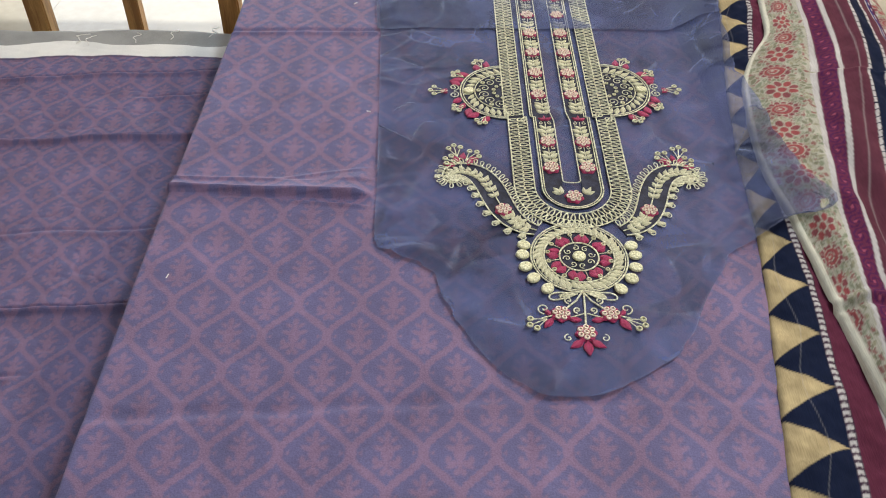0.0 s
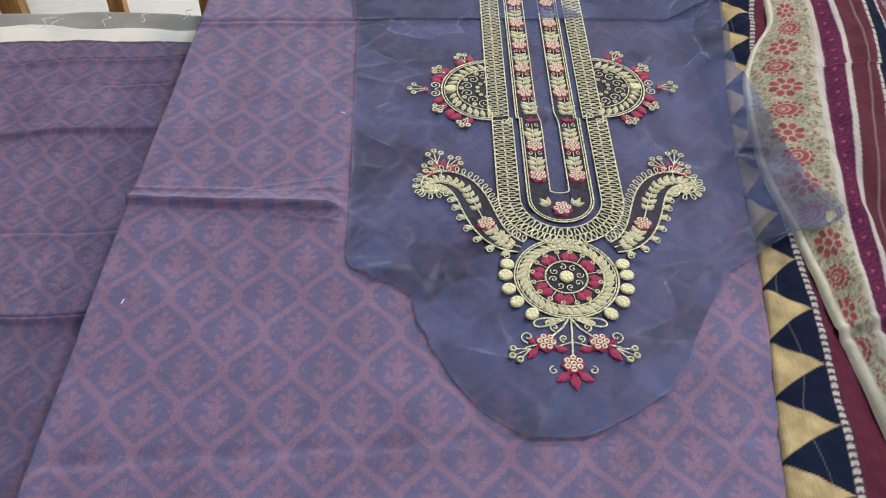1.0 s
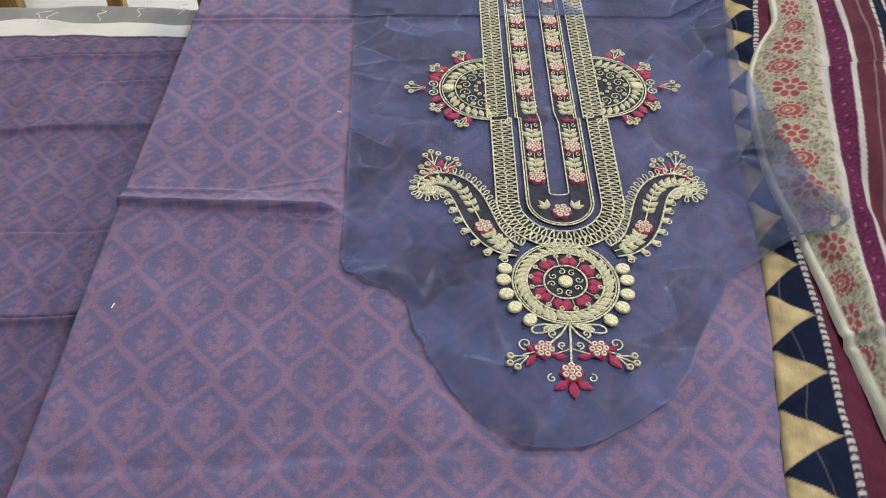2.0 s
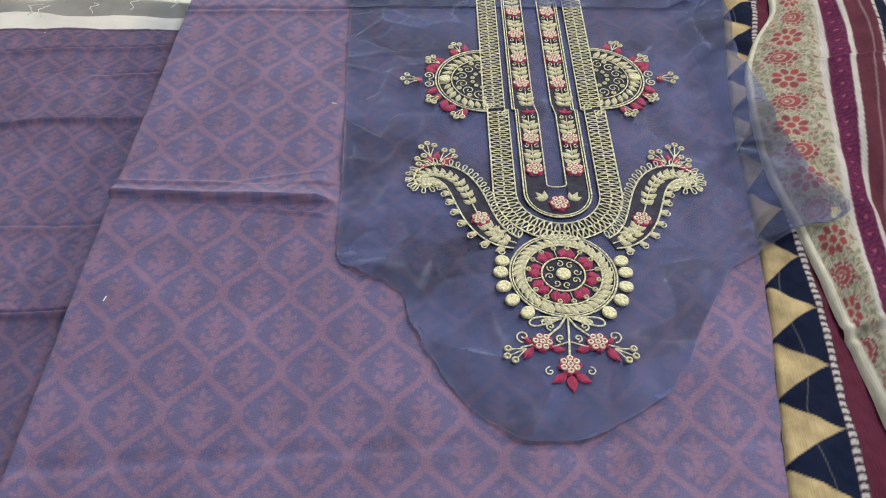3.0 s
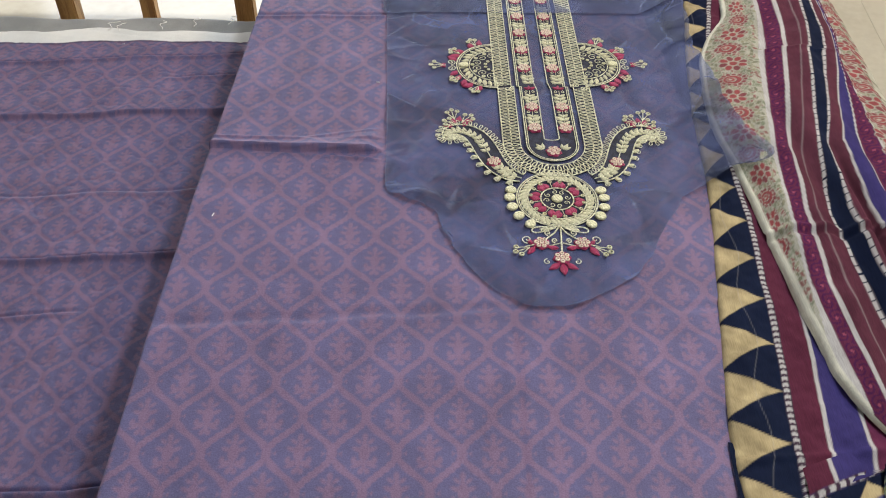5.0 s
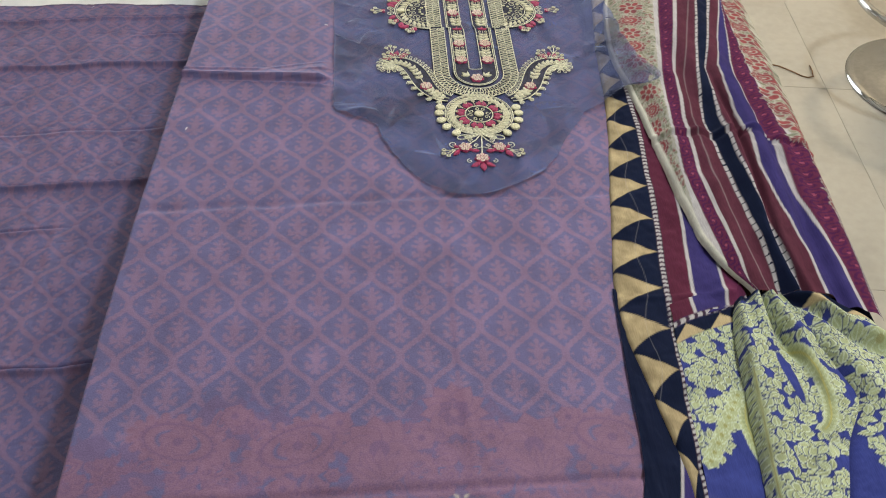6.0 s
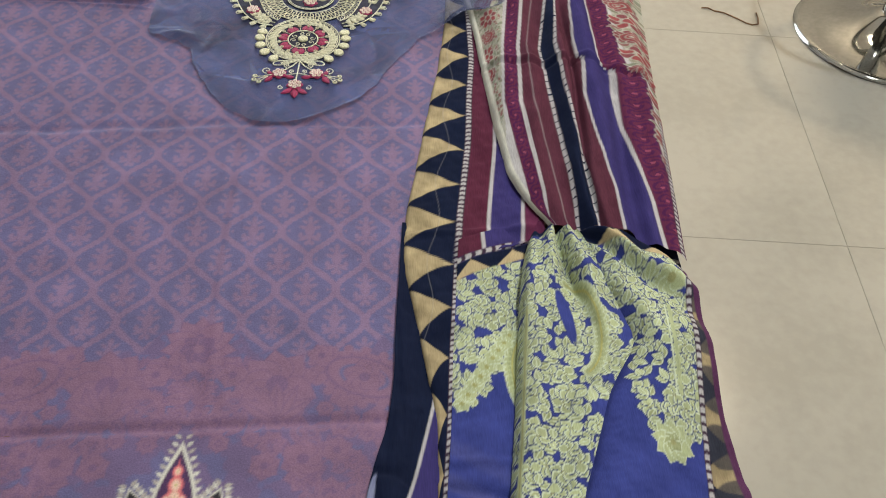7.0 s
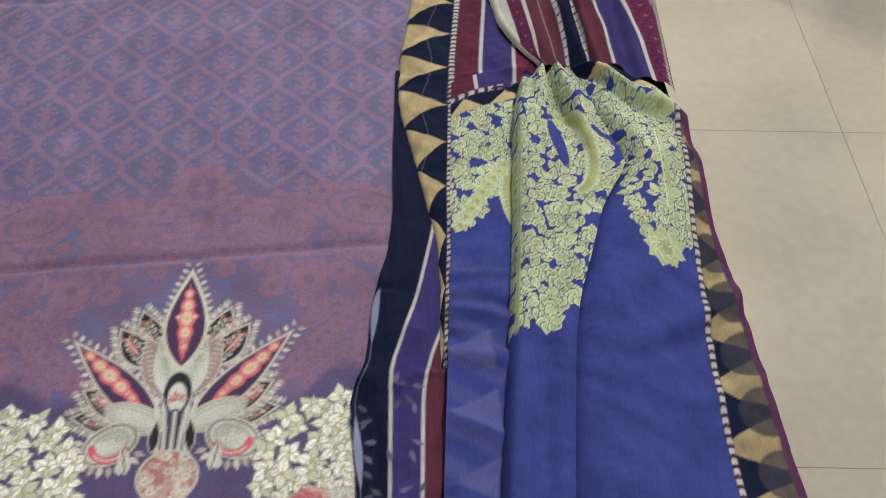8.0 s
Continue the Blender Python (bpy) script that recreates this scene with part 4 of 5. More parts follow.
# end piece, left of the pleat
Y1 = lambda x: 0.2385 + 0.45 * (x - 0.262)
U, V = np.meshgrid(np.linspace(0, 1, 110), np.linspace(0, 1, 330))
ytop = 0.262
Y = -0.22 + V * (ytop + 0.22)
xb = XB(Y) + 0.003
X = xb + U * (0.345 - 0.18 * np.clip(0.1 - Y, 0, 1) - xb)
Y = Y + V * 0.34 * (X - 0.262)
Z = TOP + 0.0105 + 0.0035 * np.sin(U * 5.0 + 0.5) * np.clip(V * 1.5, 0.3, 1) + 0.0016 * rough_field(X, Y, 0.05, 51) + 0.002 * ridge(Y - 0.035, 0.004) + 0.0022 * ridge(Y + 0.02 + 0.5 * (X - 0.25), 0.006)
Z += 0.005 * ridge(Y + 0.038 + 0.25 * (X - 0.25), 0.009) - 0.004 * ridge(Y + 0.022 + 0.3 * (X - 0.25), 0.006)
Z += 0.005 * ridge(Y - 0.0 + 0.2 * (X - 0.25), 0.008) - 0.004 * ridge(Y - 0.012 + 0.2 * (X - 0.25), 0.006) + 0.004 * ridge(Y + 0.095 + 0.5 * (X - 0.25), 0.008)
D = Dye(X, Y, BLUE)
d = Y1(X) - Y
for ty in (-0.035, -0.085, -0.135):
    D.lay(step(np.abs(Y - ty) - 0.018 * np.clip((X - 0.232) / 0.035, 0, 1), 0.0015) * step(X - 0.268, 0.001) * 0.5, (0.115, 0.125, 0.285))
wash = step(Y - 0.02 - 0.9 * (0.29 - X), 0.02)
D.lay(wash * 0.35 * step(np.abs(((Y + 0.6 * X) / 0.03) % 1 - 0.5) - 0.25, 0.1), (0.10, 0.10, 0.24))
blossoms(D, 3, 0.24, 0.36, 0.06, 0.235, lambda px, py: py < Y1(px) - 0.024 and py > 0.085 + 1.4 * abs(px - 0.262) - 0.02 * (px > 0.3), 200)
crescent(D, 0.318, 0.115, 0.020, 1.7, 4.6, 0.0075, 2.0)
for k in range(9):
    D.flower(0.255 + 0.0055 * k, 0.085 + 0.0085 * k, 0.0075, 6, SAGE2, (0.3, 0.3, 0.12), MINT, k)
top = step(d - 0.0235, 0.0007) * step(0.0062 - d, 0.0007)
tri = np.abs(((X - 0.272) / 0.040 + 0.5) % 1.0 - 0.5)
D.lay(top, NAVY)
D.lay(top * step((tri - 0.42 * np.clip((d - 0.008) / 0.0155, 0, 1)) * 0.04, 0.0007), SAND)
beads(D, d, X, 0.0062, 0.0095)
up = step(d, 0.0006)
strip = X - 0.262
D.lay(up, MAROON)
for a, b, rgb in ((0.0215, 0.0252, CHALK), (0.0252, 0.053, VIOLET), (0.053, 0.0565, CHALK), (0.0565, 0.2, MAGENTA)):
    D.lay(up * step(a - strip, 0.0005) * step(strip - b, 0.0005), rgb)
link("end_piece", grid_mesh("end_piece", X, Y, Z, D.c), CHIFFON, scarf, "blue end piece with pale green blossoms")

# raised pleat in the middle
E2 = curve_at([(0.30, 0.345), (0.27, 0.332), (0.247, 0.322), (0.19, 0.311), (0.133, 0.303), (0.059, 0.293), (-0.031, 0.279), (-0.15, 0.259), (-0.25, 0.245)])
E3 = curve_at([(0.30, 0.352), (0.275, 0.352), (0.253, 0.362), (0.20, 0.374), (0.165, 0.381), (0.131, 0.387), (0.10, 0.366), (0.085, 0.357), (0.023, 0.334), (0.002, 0.325), (-0.038, 0.314), (-0.156, 0.293), (-0.25, 0.28)])
U, V = np.meshgrid(np.linspace(0, 1, 110), np.linspace(0, 1, 360))
Y = -0.22 + V * 0.497
e2, e3 = E2(Y), np.maximum(E3(Y), E2(Y) + 0.02)
X = e2 + U * (e3 + 0.012 - e2)
Z = TOP + 0.016 + 0.016 * np.clip(U * (e3 - e2) / 0.014, 0, 1) ** 0.6 * (1 - 0.35 * U) + 0.0035 * np.sin(U * 8 + 0.6) + 0.0014 * rough_field(X, Y, 0.05, 53)
Z -= edge_drop(U * (e3 - e2), 0.006, 0.012)
Z -= 0.020 * np.clip((Y - 0.262) / 0.010, 0, 1)
Z += np.clip((Y - 0.10) / 0.12, 0, 1) * (0.0045 * np.sin(U * 17 + 1) + 0.0035 * np.sin(U * 9 - 60 * Y))
Z -= 0.006 * ridge(U - 0.62 + 1.2 * (Y - 0.2), 0.05) * np.clip((Y - 0.13) / 0.06, 0, 1)
D = Dye(X, Y, BLUE)
keep2 = lambda px, py: py > -0.035 + 0.55 * (px - 0.28) + 0.006 * math.sin(px * 300)
blossoms(D, 5, 0.262, 0.40, -0.03, 0.28, keep2, 330)
crescent(D, 0.350, 0.150, 0.022, -1.3, 1.5, 0.0060, 2.2)
D.oval(0.345, 0.16, 0.006, 0.028, 0.12, BLUE)
edge = X - e2
D.lay(step(np.abs(edge - 0.0055) - 0.0015, 0.0005) * step(-0.03 - Y, 0.003) * step(Y - 0.17, 0.003), SAGE2)
D.lay(step(np.abs(edge - 0.0055) - 0.0004, 0.0004) * step(-0.03 - Y, 0.003) * step(Y - 0.17, 0.003), (0.30, 0.28, 0.12))
D.lay(step(0.258 - Y + 0.3 * (X - 0.34), 0.002), NAVY)
link("pleat", grid_mesh("pleat", X, Y, Z, D.c), CHIFFON, scarf, "raised blossom-printed pleat")

# wide blue fold with the right border
RB = curve_at([(0.30, 0.466), (0.26, 0.462), (0.216, 0.455), (0.151, 0.448), (0.073, 0.438), (0.017, 0.432), (-0.082, 0.420), (-0.25, 0.408)])
RO = curve_at([(0.30, 0.464), (0.269, 0.465), (0.114, 0.462), (-0.01, 0.460), (-0.156, 0.459), (-0.25, 0.459)])
U, V = np.meshgrid(np.linspace(0, 1, 180), np.linspace(0, 1, 370))
Y = -0.22 + V * (0.272 + 0.22)
e3, ro, rb = E3(Y), RO(Y), RB(Y)
X = e3 + U * (ro - e3)
across = X - e3
soft = np.clip(across / 0.03, 0, 1)
Z = TOP + 0.010 + 0.024 * np.sin(math.pi * np.clip(across / 0.11, 0, 1) ** 0.75) + 0.0035 * rough_field(X, Y, 0.11, 57, 2) * soft + 0.0009 * rough_field(X, Y, 0.03, 58)
fan = np.arctan2(X - 0.345, 0.29 - Y)
Z += (0.0060 * np.sin(fan * 16) + 0.003 * np.sin(fan * 31 + 1)) * np.clip((Y - 0.10) / 0.09, 0, 1) * step(Y - 0.26, 0.008) * soft
Z += 0.004 * np.sin((X - 0.36) * 120 + Y * 18) * step(Y - 0.235, 0.02) * np.clip((Y - 0.12) / 0.08, 0, 1) * soft
Z += 0.004 * ridge(Y + 0.03 - 0.5 * (X - 0.40), 0.010) * step(0.37 - X, 0.02) - 0.003 * ridge(Y + 0.045 - 0.5 * (X - 0.40), 0.008) * step(0.37 - X, 0.02)
Z += 0.003 * ridge(Y + 0.10 - 0.4 * (X - 0.38), 0.008) * step(0.40 - X, 0.01)
Z -= edge_drop(across, 0.006, 0.010)
Z -= 0.022 * np.clip((Y - 0.264 + 0.28 * (X - 0.36)) / 0.010, 0, 1)
Z = np.maximum(Z, TOP + 0.006)
D = Dye(X, Y, BLUE)
keep3 = lambda px, py: (py > 0.155 and px < 0.46) or (px > 0.389 + 0.35 * max(0, 0.06 - py) and px < 0.447 and py > 0.028 + 1.2 * abs(px - 0.412) and not (0.398 < px < 0.412 and 0.075 < py < 0.11))
blossoms(D, 9, 0.345, 0.46, 0.01, 0.275, keep3, 330)
D.line([(0.431, 0.165), (0.424, 0.08)], 0.0016, SAGE2)
D.line([(0.4275, 0.165), (0.4205, 0.08)], 0.0006, MINT)
D.flower(0.409, 0.040, 0.017, 9, SAGE2, MINT, MINT, 0.2)
D.flower(0.409, 0.040, 0.008, 6, SAGE, (0.3, 0.3, 0.14), MINT, 0.2)
D.flower(0.441, 0.196, 0.013, 7, SAGE2, (0.3, 0.3, 0.14), MINT, 0.2)
d = X - rb
t = np.clip((ro - 0.006 - X) / np.maximum(ro - 0.006 - rb, 0.004), 0, 1)
inb = step(-d, 0.0006)
B = Dye(X, Y, NAVY)
half = 0.40 * np.clip(1 - t, 0, 1) ** 0.6
m = step((np.abs(((Y - 0.02) / 0.047 + 0.5) % 1 - 0.5) - half) * 0.047, 0.0007)
tone = 0.8 + 0.2 * rough_field(X, Y, 0.03, 72)
B.c = NAVY + m[..., None] * (np.asarray(SAND) * 0.8 * tone[..., None] - NAVY)
arc = np.hypot((ro - 0.006 - X) * 0.9, (((Y - 0.0435) / 0.047 + 0.5) % 1 - 0.5) * 0.047)
B.lay(step(arc - 0.019, 0.0008) * 0.8, (0.035, 0.037, 0.050))
B.lay(step(ro - 0.0055 - X, 0.0006), (0.085, 0.030, 0.075))
D.c += inb[..., None] * (B.c - D.c)
bd = Dye(X, Y, BLUE)
bd.c = D.c
beads(bd, d, Y, 0.0050, 0.0075)
D.c = bd.c
d = 0.270 - 0.28 * (X - 0.36) - Y
top = step(d - 0.020, 0.0007)
tri = np.abs(((X - 0.362) / 0.040 + 0.5) % 1.0 - 0.5)
D.lay(top, NAVY)
D.lay(top * step((tri - 0.42 * np.clip((d - 0.006) / 0.014, 0, 1)) * 0.04, 0.0007), SAND)
beads(D, d, X, 0.0055, 0.0095)
D.lay(step(d, 0.0006), NAVY)
link("blue_fold", grid_mesh("blue_fold", X, Y, Z, D.c), CHIFFON, scarf, "wide plain blue fold with pale blossoms and a triangle border")

# dark striped layer showing between panel and scarf
CL = curve_at([(0.30, 0.213), (0.22, 0.208), (0.16, 0.204), (0.12, 0.203), (0.075, 0.198), (0.023, 0.183), (-0.02, 0.178), (-0.046, 0.174), (-0.056, 0.164), (-0.139, 0.168), (-0.25, 0.160)])
W1 = curve_at([(0.30, 0.245), (0.16, 0.2405), (0.10, 0.236), (0.075, 0.230), (0.026, 0.2175), (-0.046, 0.193), (-0.052, 0.1935), (-0.141, 0.189), (-0.25, 0.18)])
W2 = curve_at([(0.30, 0.27), (0.05, 0.255), (0.0, 0.237), (-0.03, 0.224), (-0.06, 0.216), (-0.142, 0.210), (-0.25, 0.20)])
U, V = np.meshgrid(np.linspace(0, 1, 80), np.linspace(0, 1, 340))
Y = -0.22 + V * 0.51
cl = CL(Y)
X = cl + U * (0.262 - 0.10 * np.clip(0.1 - Y, 0, 1) - cl)
Z = TOP + 0.0062 + 0.0030 * np.sin(U * 7 + Y * 12) * np.clip(U * 5, 0, 1) + 0.0025 * rough_field(X, Y, 0.05, 61) * np.clip(U * 3, 0, 1)
Z += 0.003 * ridge(Y + 0.048, 0.004) - 0.002 * ridge(Y - 0.028 + 0.3 * (X - 0.2), 0.004)
Z += 0.0012 * rough_field(X * 3, Y, 0.06, 66)
Z = np.minimum(np.maximum(Z, TOP + 0.0048), TOP + 0.0095)
D = Dye(X, Y, NAVY)
w1, w2 = W1(Y), W2(Y)
D.lay(step(w1 - X, 0.0006), VIOLET)
D.lay(step(w2 - X, 0.0006), BROWN)
D.lay(step(np.abs(X - w1) - 0.0013, 0.0005), CHALK)
D.lay(step(np.abs(X - w2) - 0.0013, 0.0005), CHALK)
pale = step(np.abs(X - cl - 0.0028) - 0.0028 * np.clip(np.sin((Y + 0.02) * 55), 0, 1), 0.0005) * step(Y - 0.03, 0.002)
D.lay(pale, (0.20, 0.22, 0.34))
rng = random.Random(31)
for k in range(26):
    D.leaf(rng.uniform(0.17, 0.21), rng.uniform(-0.16, -0.055), rng.uniform(0, 6.28), 0.009, 0.0018, rng.choice(((0.075, 0.075, 0.11), (0.13, 0.11, 0.20))))
link("dark_underlayer", grid_mesh("dark_underlayer", X, Y, Z, D.c), CHIFFON, scarf, "navy and violet striped underlayer with white lines")

# added layer, dyed from lilac to near black, that darkens the organza's right side
U, Y = np.meshgrid(np.linspace(0, 1, 40), np.linspace(0.70, 1.24, 160))
left = np.interp(Y, [0.70, 0.78, 0.9, 1.0, 1.24], [0.285, 0.268, 0.258, 0.268, 0.285]) + 0.004 * np.sin(Y * 31)
X = left + U * (XL(Y) + 0.012 - left)
Z = TOP + 0.0034 + 0.0018 * np.clip(U * 3, 0, 1) + 0.0006 * rough_field(X, Y, 0.05, 63)
D = Dye(X, Y, LILAC)
D.lay(np.clip((X - left - 0.004) / 0.022, 0, 1), (0.03, 0.03, 0.07))
link("darkening_layer", grid_mesh("darkening_layer", X, Y, Z, D.c), CHIFFON, scarf, "added dark layer under the organza, fading from lilac")

# -- the embroidered neck patch
LEAFGOLD = textured("gold_satin", (0.36, 0.34, 0.215), (0.86, 0.84, 0.60), 4, 22, 0.42, 0.05, 0.5, (1, 7, 1), spread=0.2)
GOLD = textured("gold_thread", (0.34, 0.325, 0.215), (0.90, 0.885, 0.66), 420, 1500, 0.40, 0.05, 0.8, spread=0.17, depth=0.0008)
NET = textured("dark_net", (0.012, 0.013, 0.028), (0.030, 0.033, 0.066), 160, 2500, 0.8, 0, 0.4)
SILK = textured("crimson_silk", (0.20, 0.008, 0.045), (0.52, 0.040, 0.15), 4, 22, 0.45, 0, 0.5, (1, 7, 1), spread=0.2)
SEQUIN = textured("rose_gold_sequin", (0.95, 0.68, 0.52), (1.0, 0.90, 0.78), 300, 1500, 0.25, 0.0, 0.1)
FOIL = textured("gold_foil", (0.46, 0.44, 0.26), (0.86, 0.83, 0.57), 5, 24, 0.35, 0.0, 0.12)
patch = thing("neck_patch", "sheer blue organza neck piece with gold and crimson embroidery", "fabric", at=(0.11, 0.7, TOP))

NL = curve_at([(1.4, -0.095), (1.0, -0.083), (0.95, -0.080), (0.70, -0.073), (0.590, -0.072), (0.5795, -0.055), (0.5765, -0.036), (0.5745, -0.0225), (0.56, -0.020), (0.543, -0.016), (0.502, 0.001), (0.46, 0.028), (0.442, 0.046), (0.436, 0.062), (0.434, 0.076)])
NR = curve_at([(1.4, 0.315), (0.93, 0.302), (0.83, 0.292), (0.805, 0.300), (0.78, 0.304), (0.72, 0.308), (0.67, 0.320), (0.635, 0.341), (0.618, 0.333), (0.609, 0.300), (0.603, 0.262), (0.594, 0.242), (0.56, 0.222), (0.53, 0.205), (0.478, 0.176), (0.458, 0.152), (0.442, 0.124), (0.436, 0.103), (0.434, 0.092)])


def crumple(X, Y, seed, n):
    """Flat facets between sharp creases: each facet's tilt and its painted light or dark tone, and how near a crease
    is.
    """
    rng = np.random.RandomState(seed)
    px, py = rng.uniform(-0.12, 0.37, n), rng.uniform(0.42, 1.34, n)
    tilt, tone, turn = rng.uniform(-1, 1, (n, 2)), rng.uniform(-1, 1, n), rng.uniform(0, math.pi, n)
    first, second = np.full(X.shape, 9.0), np.full(X.shape, 9.0)
    slope, shade = np.zeros_like(X), np.zeros_like(X)
    for k in range(n):
        dx, dy = X - px[k], Y - py[k]
        c, q = math.cos(turn[k]), math.sin(turn[k])
        d = np.hypot(c * dx + q * dy, 0.55 * (c * dy - q * dx))
        near = d < first
        second = np.where(near, first, np.minimum(second, d))
        slope = np.where(near, tilt[k, 0] * dx + tilt[k, 1] * dy, slope)
        shade = np.where(near, tone[k], shade)
        first = np.where(near, d, first)
    return slope, shade, second - first


def organza_sheet(name, y0, y1, lift, seed, label="", nx=260, ny=460, inset=0.0):
    U, Y = np.meshgrid(np.linspace(0, 1, nx), np.linspace(y0, y1, ny))
    fray = np.clip((0.60 - Y) / 0.03, 0.15, 1)
    nl = NL(Y) - inset + fray * (0.0011 * np.sin(Y * 170 + 2 * np.sin(Y * 61)) + 0.0005 * np.sin(Y * 900))
    nr = NR(Y) + inset * 0.3 + 0.0014 * np.sin(Y * 150 + 2 * np.sin(Y * 53))
    X = nl + U * (nr - nl)
    over = np.clip((X - 0.245) / 0.05, 0, 1)
    over = over * over * (3 - 2 * over)
    calm = np.clip((np.abs(X - 0.108) - 0.07) / 0.11, 0.18, 1)
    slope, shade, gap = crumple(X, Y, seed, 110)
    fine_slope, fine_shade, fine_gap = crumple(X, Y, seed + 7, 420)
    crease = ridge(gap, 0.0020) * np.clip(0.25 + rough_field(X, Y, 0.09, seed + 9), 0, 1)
    Z = TOP + lift + 0.024 * over + calm * (0.05 * slope + 0.05 * fine_slope + 0.0013 * crease + 0.0006 * rough_field(X, Y, 0.09, seed))
    for yc, sl, a in ((0.604, 0.03, 0.0014), (0.78, -0.35, 0.0014), (0.685, 0.1, 0.0010), (0.89, 0.2, 0.0012), (0.53, -0.7, 0.0010)):
        Z += a * ridge(Y - yc - sl * (X - 0.1), 0.003) * calm
    Z += 0.0015 * ridge(X - nl, 0.006) * np.clip(np.sin(Y * 63) * 0.7, 0, 1) + 0.002 * ridge(X - nr, 0.006)
    Z += 0.007 * np.exp(-((X + 0.038) / 0.018) ** 2 - ((Y - 0.586) / 0.008) ** 2)
    Z = np.maximum(Z, TOP + 0.0062)
    D = Dye(X, Y, (0.060, 0.079, 0.192))
    # facet tones in the dye imitate lit and shaded sides of the crumples
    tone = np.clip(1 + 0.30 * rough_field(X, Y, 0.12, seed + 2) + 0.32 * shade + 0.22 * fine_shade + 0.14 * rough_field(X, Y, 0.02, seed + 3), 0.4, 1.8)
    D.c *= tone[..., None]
    # pale lines dyed along the creases, as light caught on the folds
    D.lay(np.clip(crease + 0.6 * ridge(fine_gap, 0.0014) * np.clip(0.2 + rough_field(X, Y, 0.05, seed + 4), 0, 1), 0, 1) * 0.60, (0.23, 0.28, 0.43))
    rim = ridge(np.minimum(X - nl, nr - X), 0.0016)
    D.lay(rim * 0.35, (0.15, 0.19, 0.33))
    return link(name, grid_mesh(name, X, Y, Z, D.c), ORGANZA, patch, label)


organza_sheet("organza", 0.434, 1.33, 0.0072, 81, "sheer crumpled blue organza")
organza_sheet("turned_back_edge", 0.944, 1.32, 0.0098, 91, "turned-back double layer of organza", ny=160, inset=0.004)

EZ = TOP + 0.0096
AX = lambda y: 0.109 - 0.055 * max(0.0, 0.64 - y)


def put_mesh(name, me, x, y, ang=0.0, sx=1.0, sy=1.0, z=EZ, parent=None, tilt=0.0):
    ob = new(name, me)
    up = parent or patch
    base, chain = Vector((0, 0, 0)), up
    while chain:
        base += chain.location
        chain = chain.parent
    ob.parent = up
    ob.matrix_basis = Matrix.LocRotScale(Vector((x, y, z)) - base, Euler((tilt, 0, ang)), (sx, sy, 1))
    return ob


def leaf_mesh(name, mat, high=0.0008):
    """A padded satin-stitch leaf, one unit long."""
    bm = bmesh.new()
    top = []
    for t in np.linspace(0, 1, 8):
        w = 0.30 * math.sin(math.pi * t ** 0.8) + 0.004
        h = high * (0.35 + 0.65 * math.sin(math.pi * t)) * (1 + 0.22 * math.cos(t * 40))
        top.append([bm.verts.new((t, -w, -0.0008)), bm.verts.new((t, -w * 0.55, h * 0.8)), bm.verts.new((t, 0, -h * 0.1)), bm.verts.new((t, w * 0.55, h * 0.8)), bm.verts.new((t, w, -0.0008))])
    for a, b in zip(top, top[1:]):
        for k in range(4):
            bm.faces.new((a[k], b[k], b[k + 1], a[k + 1]))
    me = bpy.data.meshes.new(name)
    bm.to_mesh(me), bm.free()
    me.materials.append(mat)
    me.shade_smooth()
    return me


def disc_mesh(name, mat, hole=0.25, cup=0.28, segs=12):
    """A cupped sequin of radius one with a small hole."""
    bm = bmesh.new()
    rings = [[bm.verts.new((r * math.cos(a), r * math.sin(a), z * 0.003)) for a in np.linspace(0, 2 * math.pi, segs, endpoint=False)]
             for r, z in ((1.0, -0.05), (0.97, 0.10), (0.62, 0.125), (hole, 0.115), (hole, 0.02))]
    for a, b in zip(rings, rings[1:]):
        for k in range(segs):
            bm.faces.new((a[k], a[(k + 1) % segs], b[(k + 1) % segs], b[k]))
    me = bpy.data.meshes.new(name)
    bm.to_mesh(me), bm.free()
    me.materials.append(mat)
    me.shade_smooth()
    return me


LEAF_G, LEAF_R = leaf_mesh("leaf", LEAFGOLD), leaf_mesh("petal", SILK, 0.0011)


def cluster_mesh(name, mat):
    """A padded drop of radius one, covered with small stitched knots."""
    bm = bmesh.new()
    knots = [(0, 0)] + [(0.62 * math.cos(a), 0.62 * math.sin(a)) for a in np.linspace(0, 2 * math.pi, 6, endpoint=False)]
    rings = []
    for q in (1.05, 1.0, 0.86, 0.74, 0.62, 0.50, 0.38, 0.26, 0.12):
        ring = []
        for a in np.linspace(0, 2 * math.pi, 24, endpoint=False):
            x, y = q * math.cos(a), q * math.sin(a)
            bump = max(0.0, max(1 - ((x - kx) ** 2 + (y - ky) ** 2) / 0.33 ** 2 for kx, ky in knots))
            ring.append(bm.verts.new((x, y, -0.0010 if q > 1 else 0.0003 + 0.0011 * math.sqrt(bump))))
        rings.append(ring)
    for lo, hi in zip(rings, rings[1:]):
        for k in range(24):
            bm.faces.new((lo[k], lo[(k + 1) % 24], hi[(k + 1) % 24], hi[k]))
    bm.faces.new(rings[-1])
    me = bpy.data.meshes.new(name)
    bm.to_mesh(me), bm.free()
    me.materials.append(mat)
    me.shade_smooth()
    return me


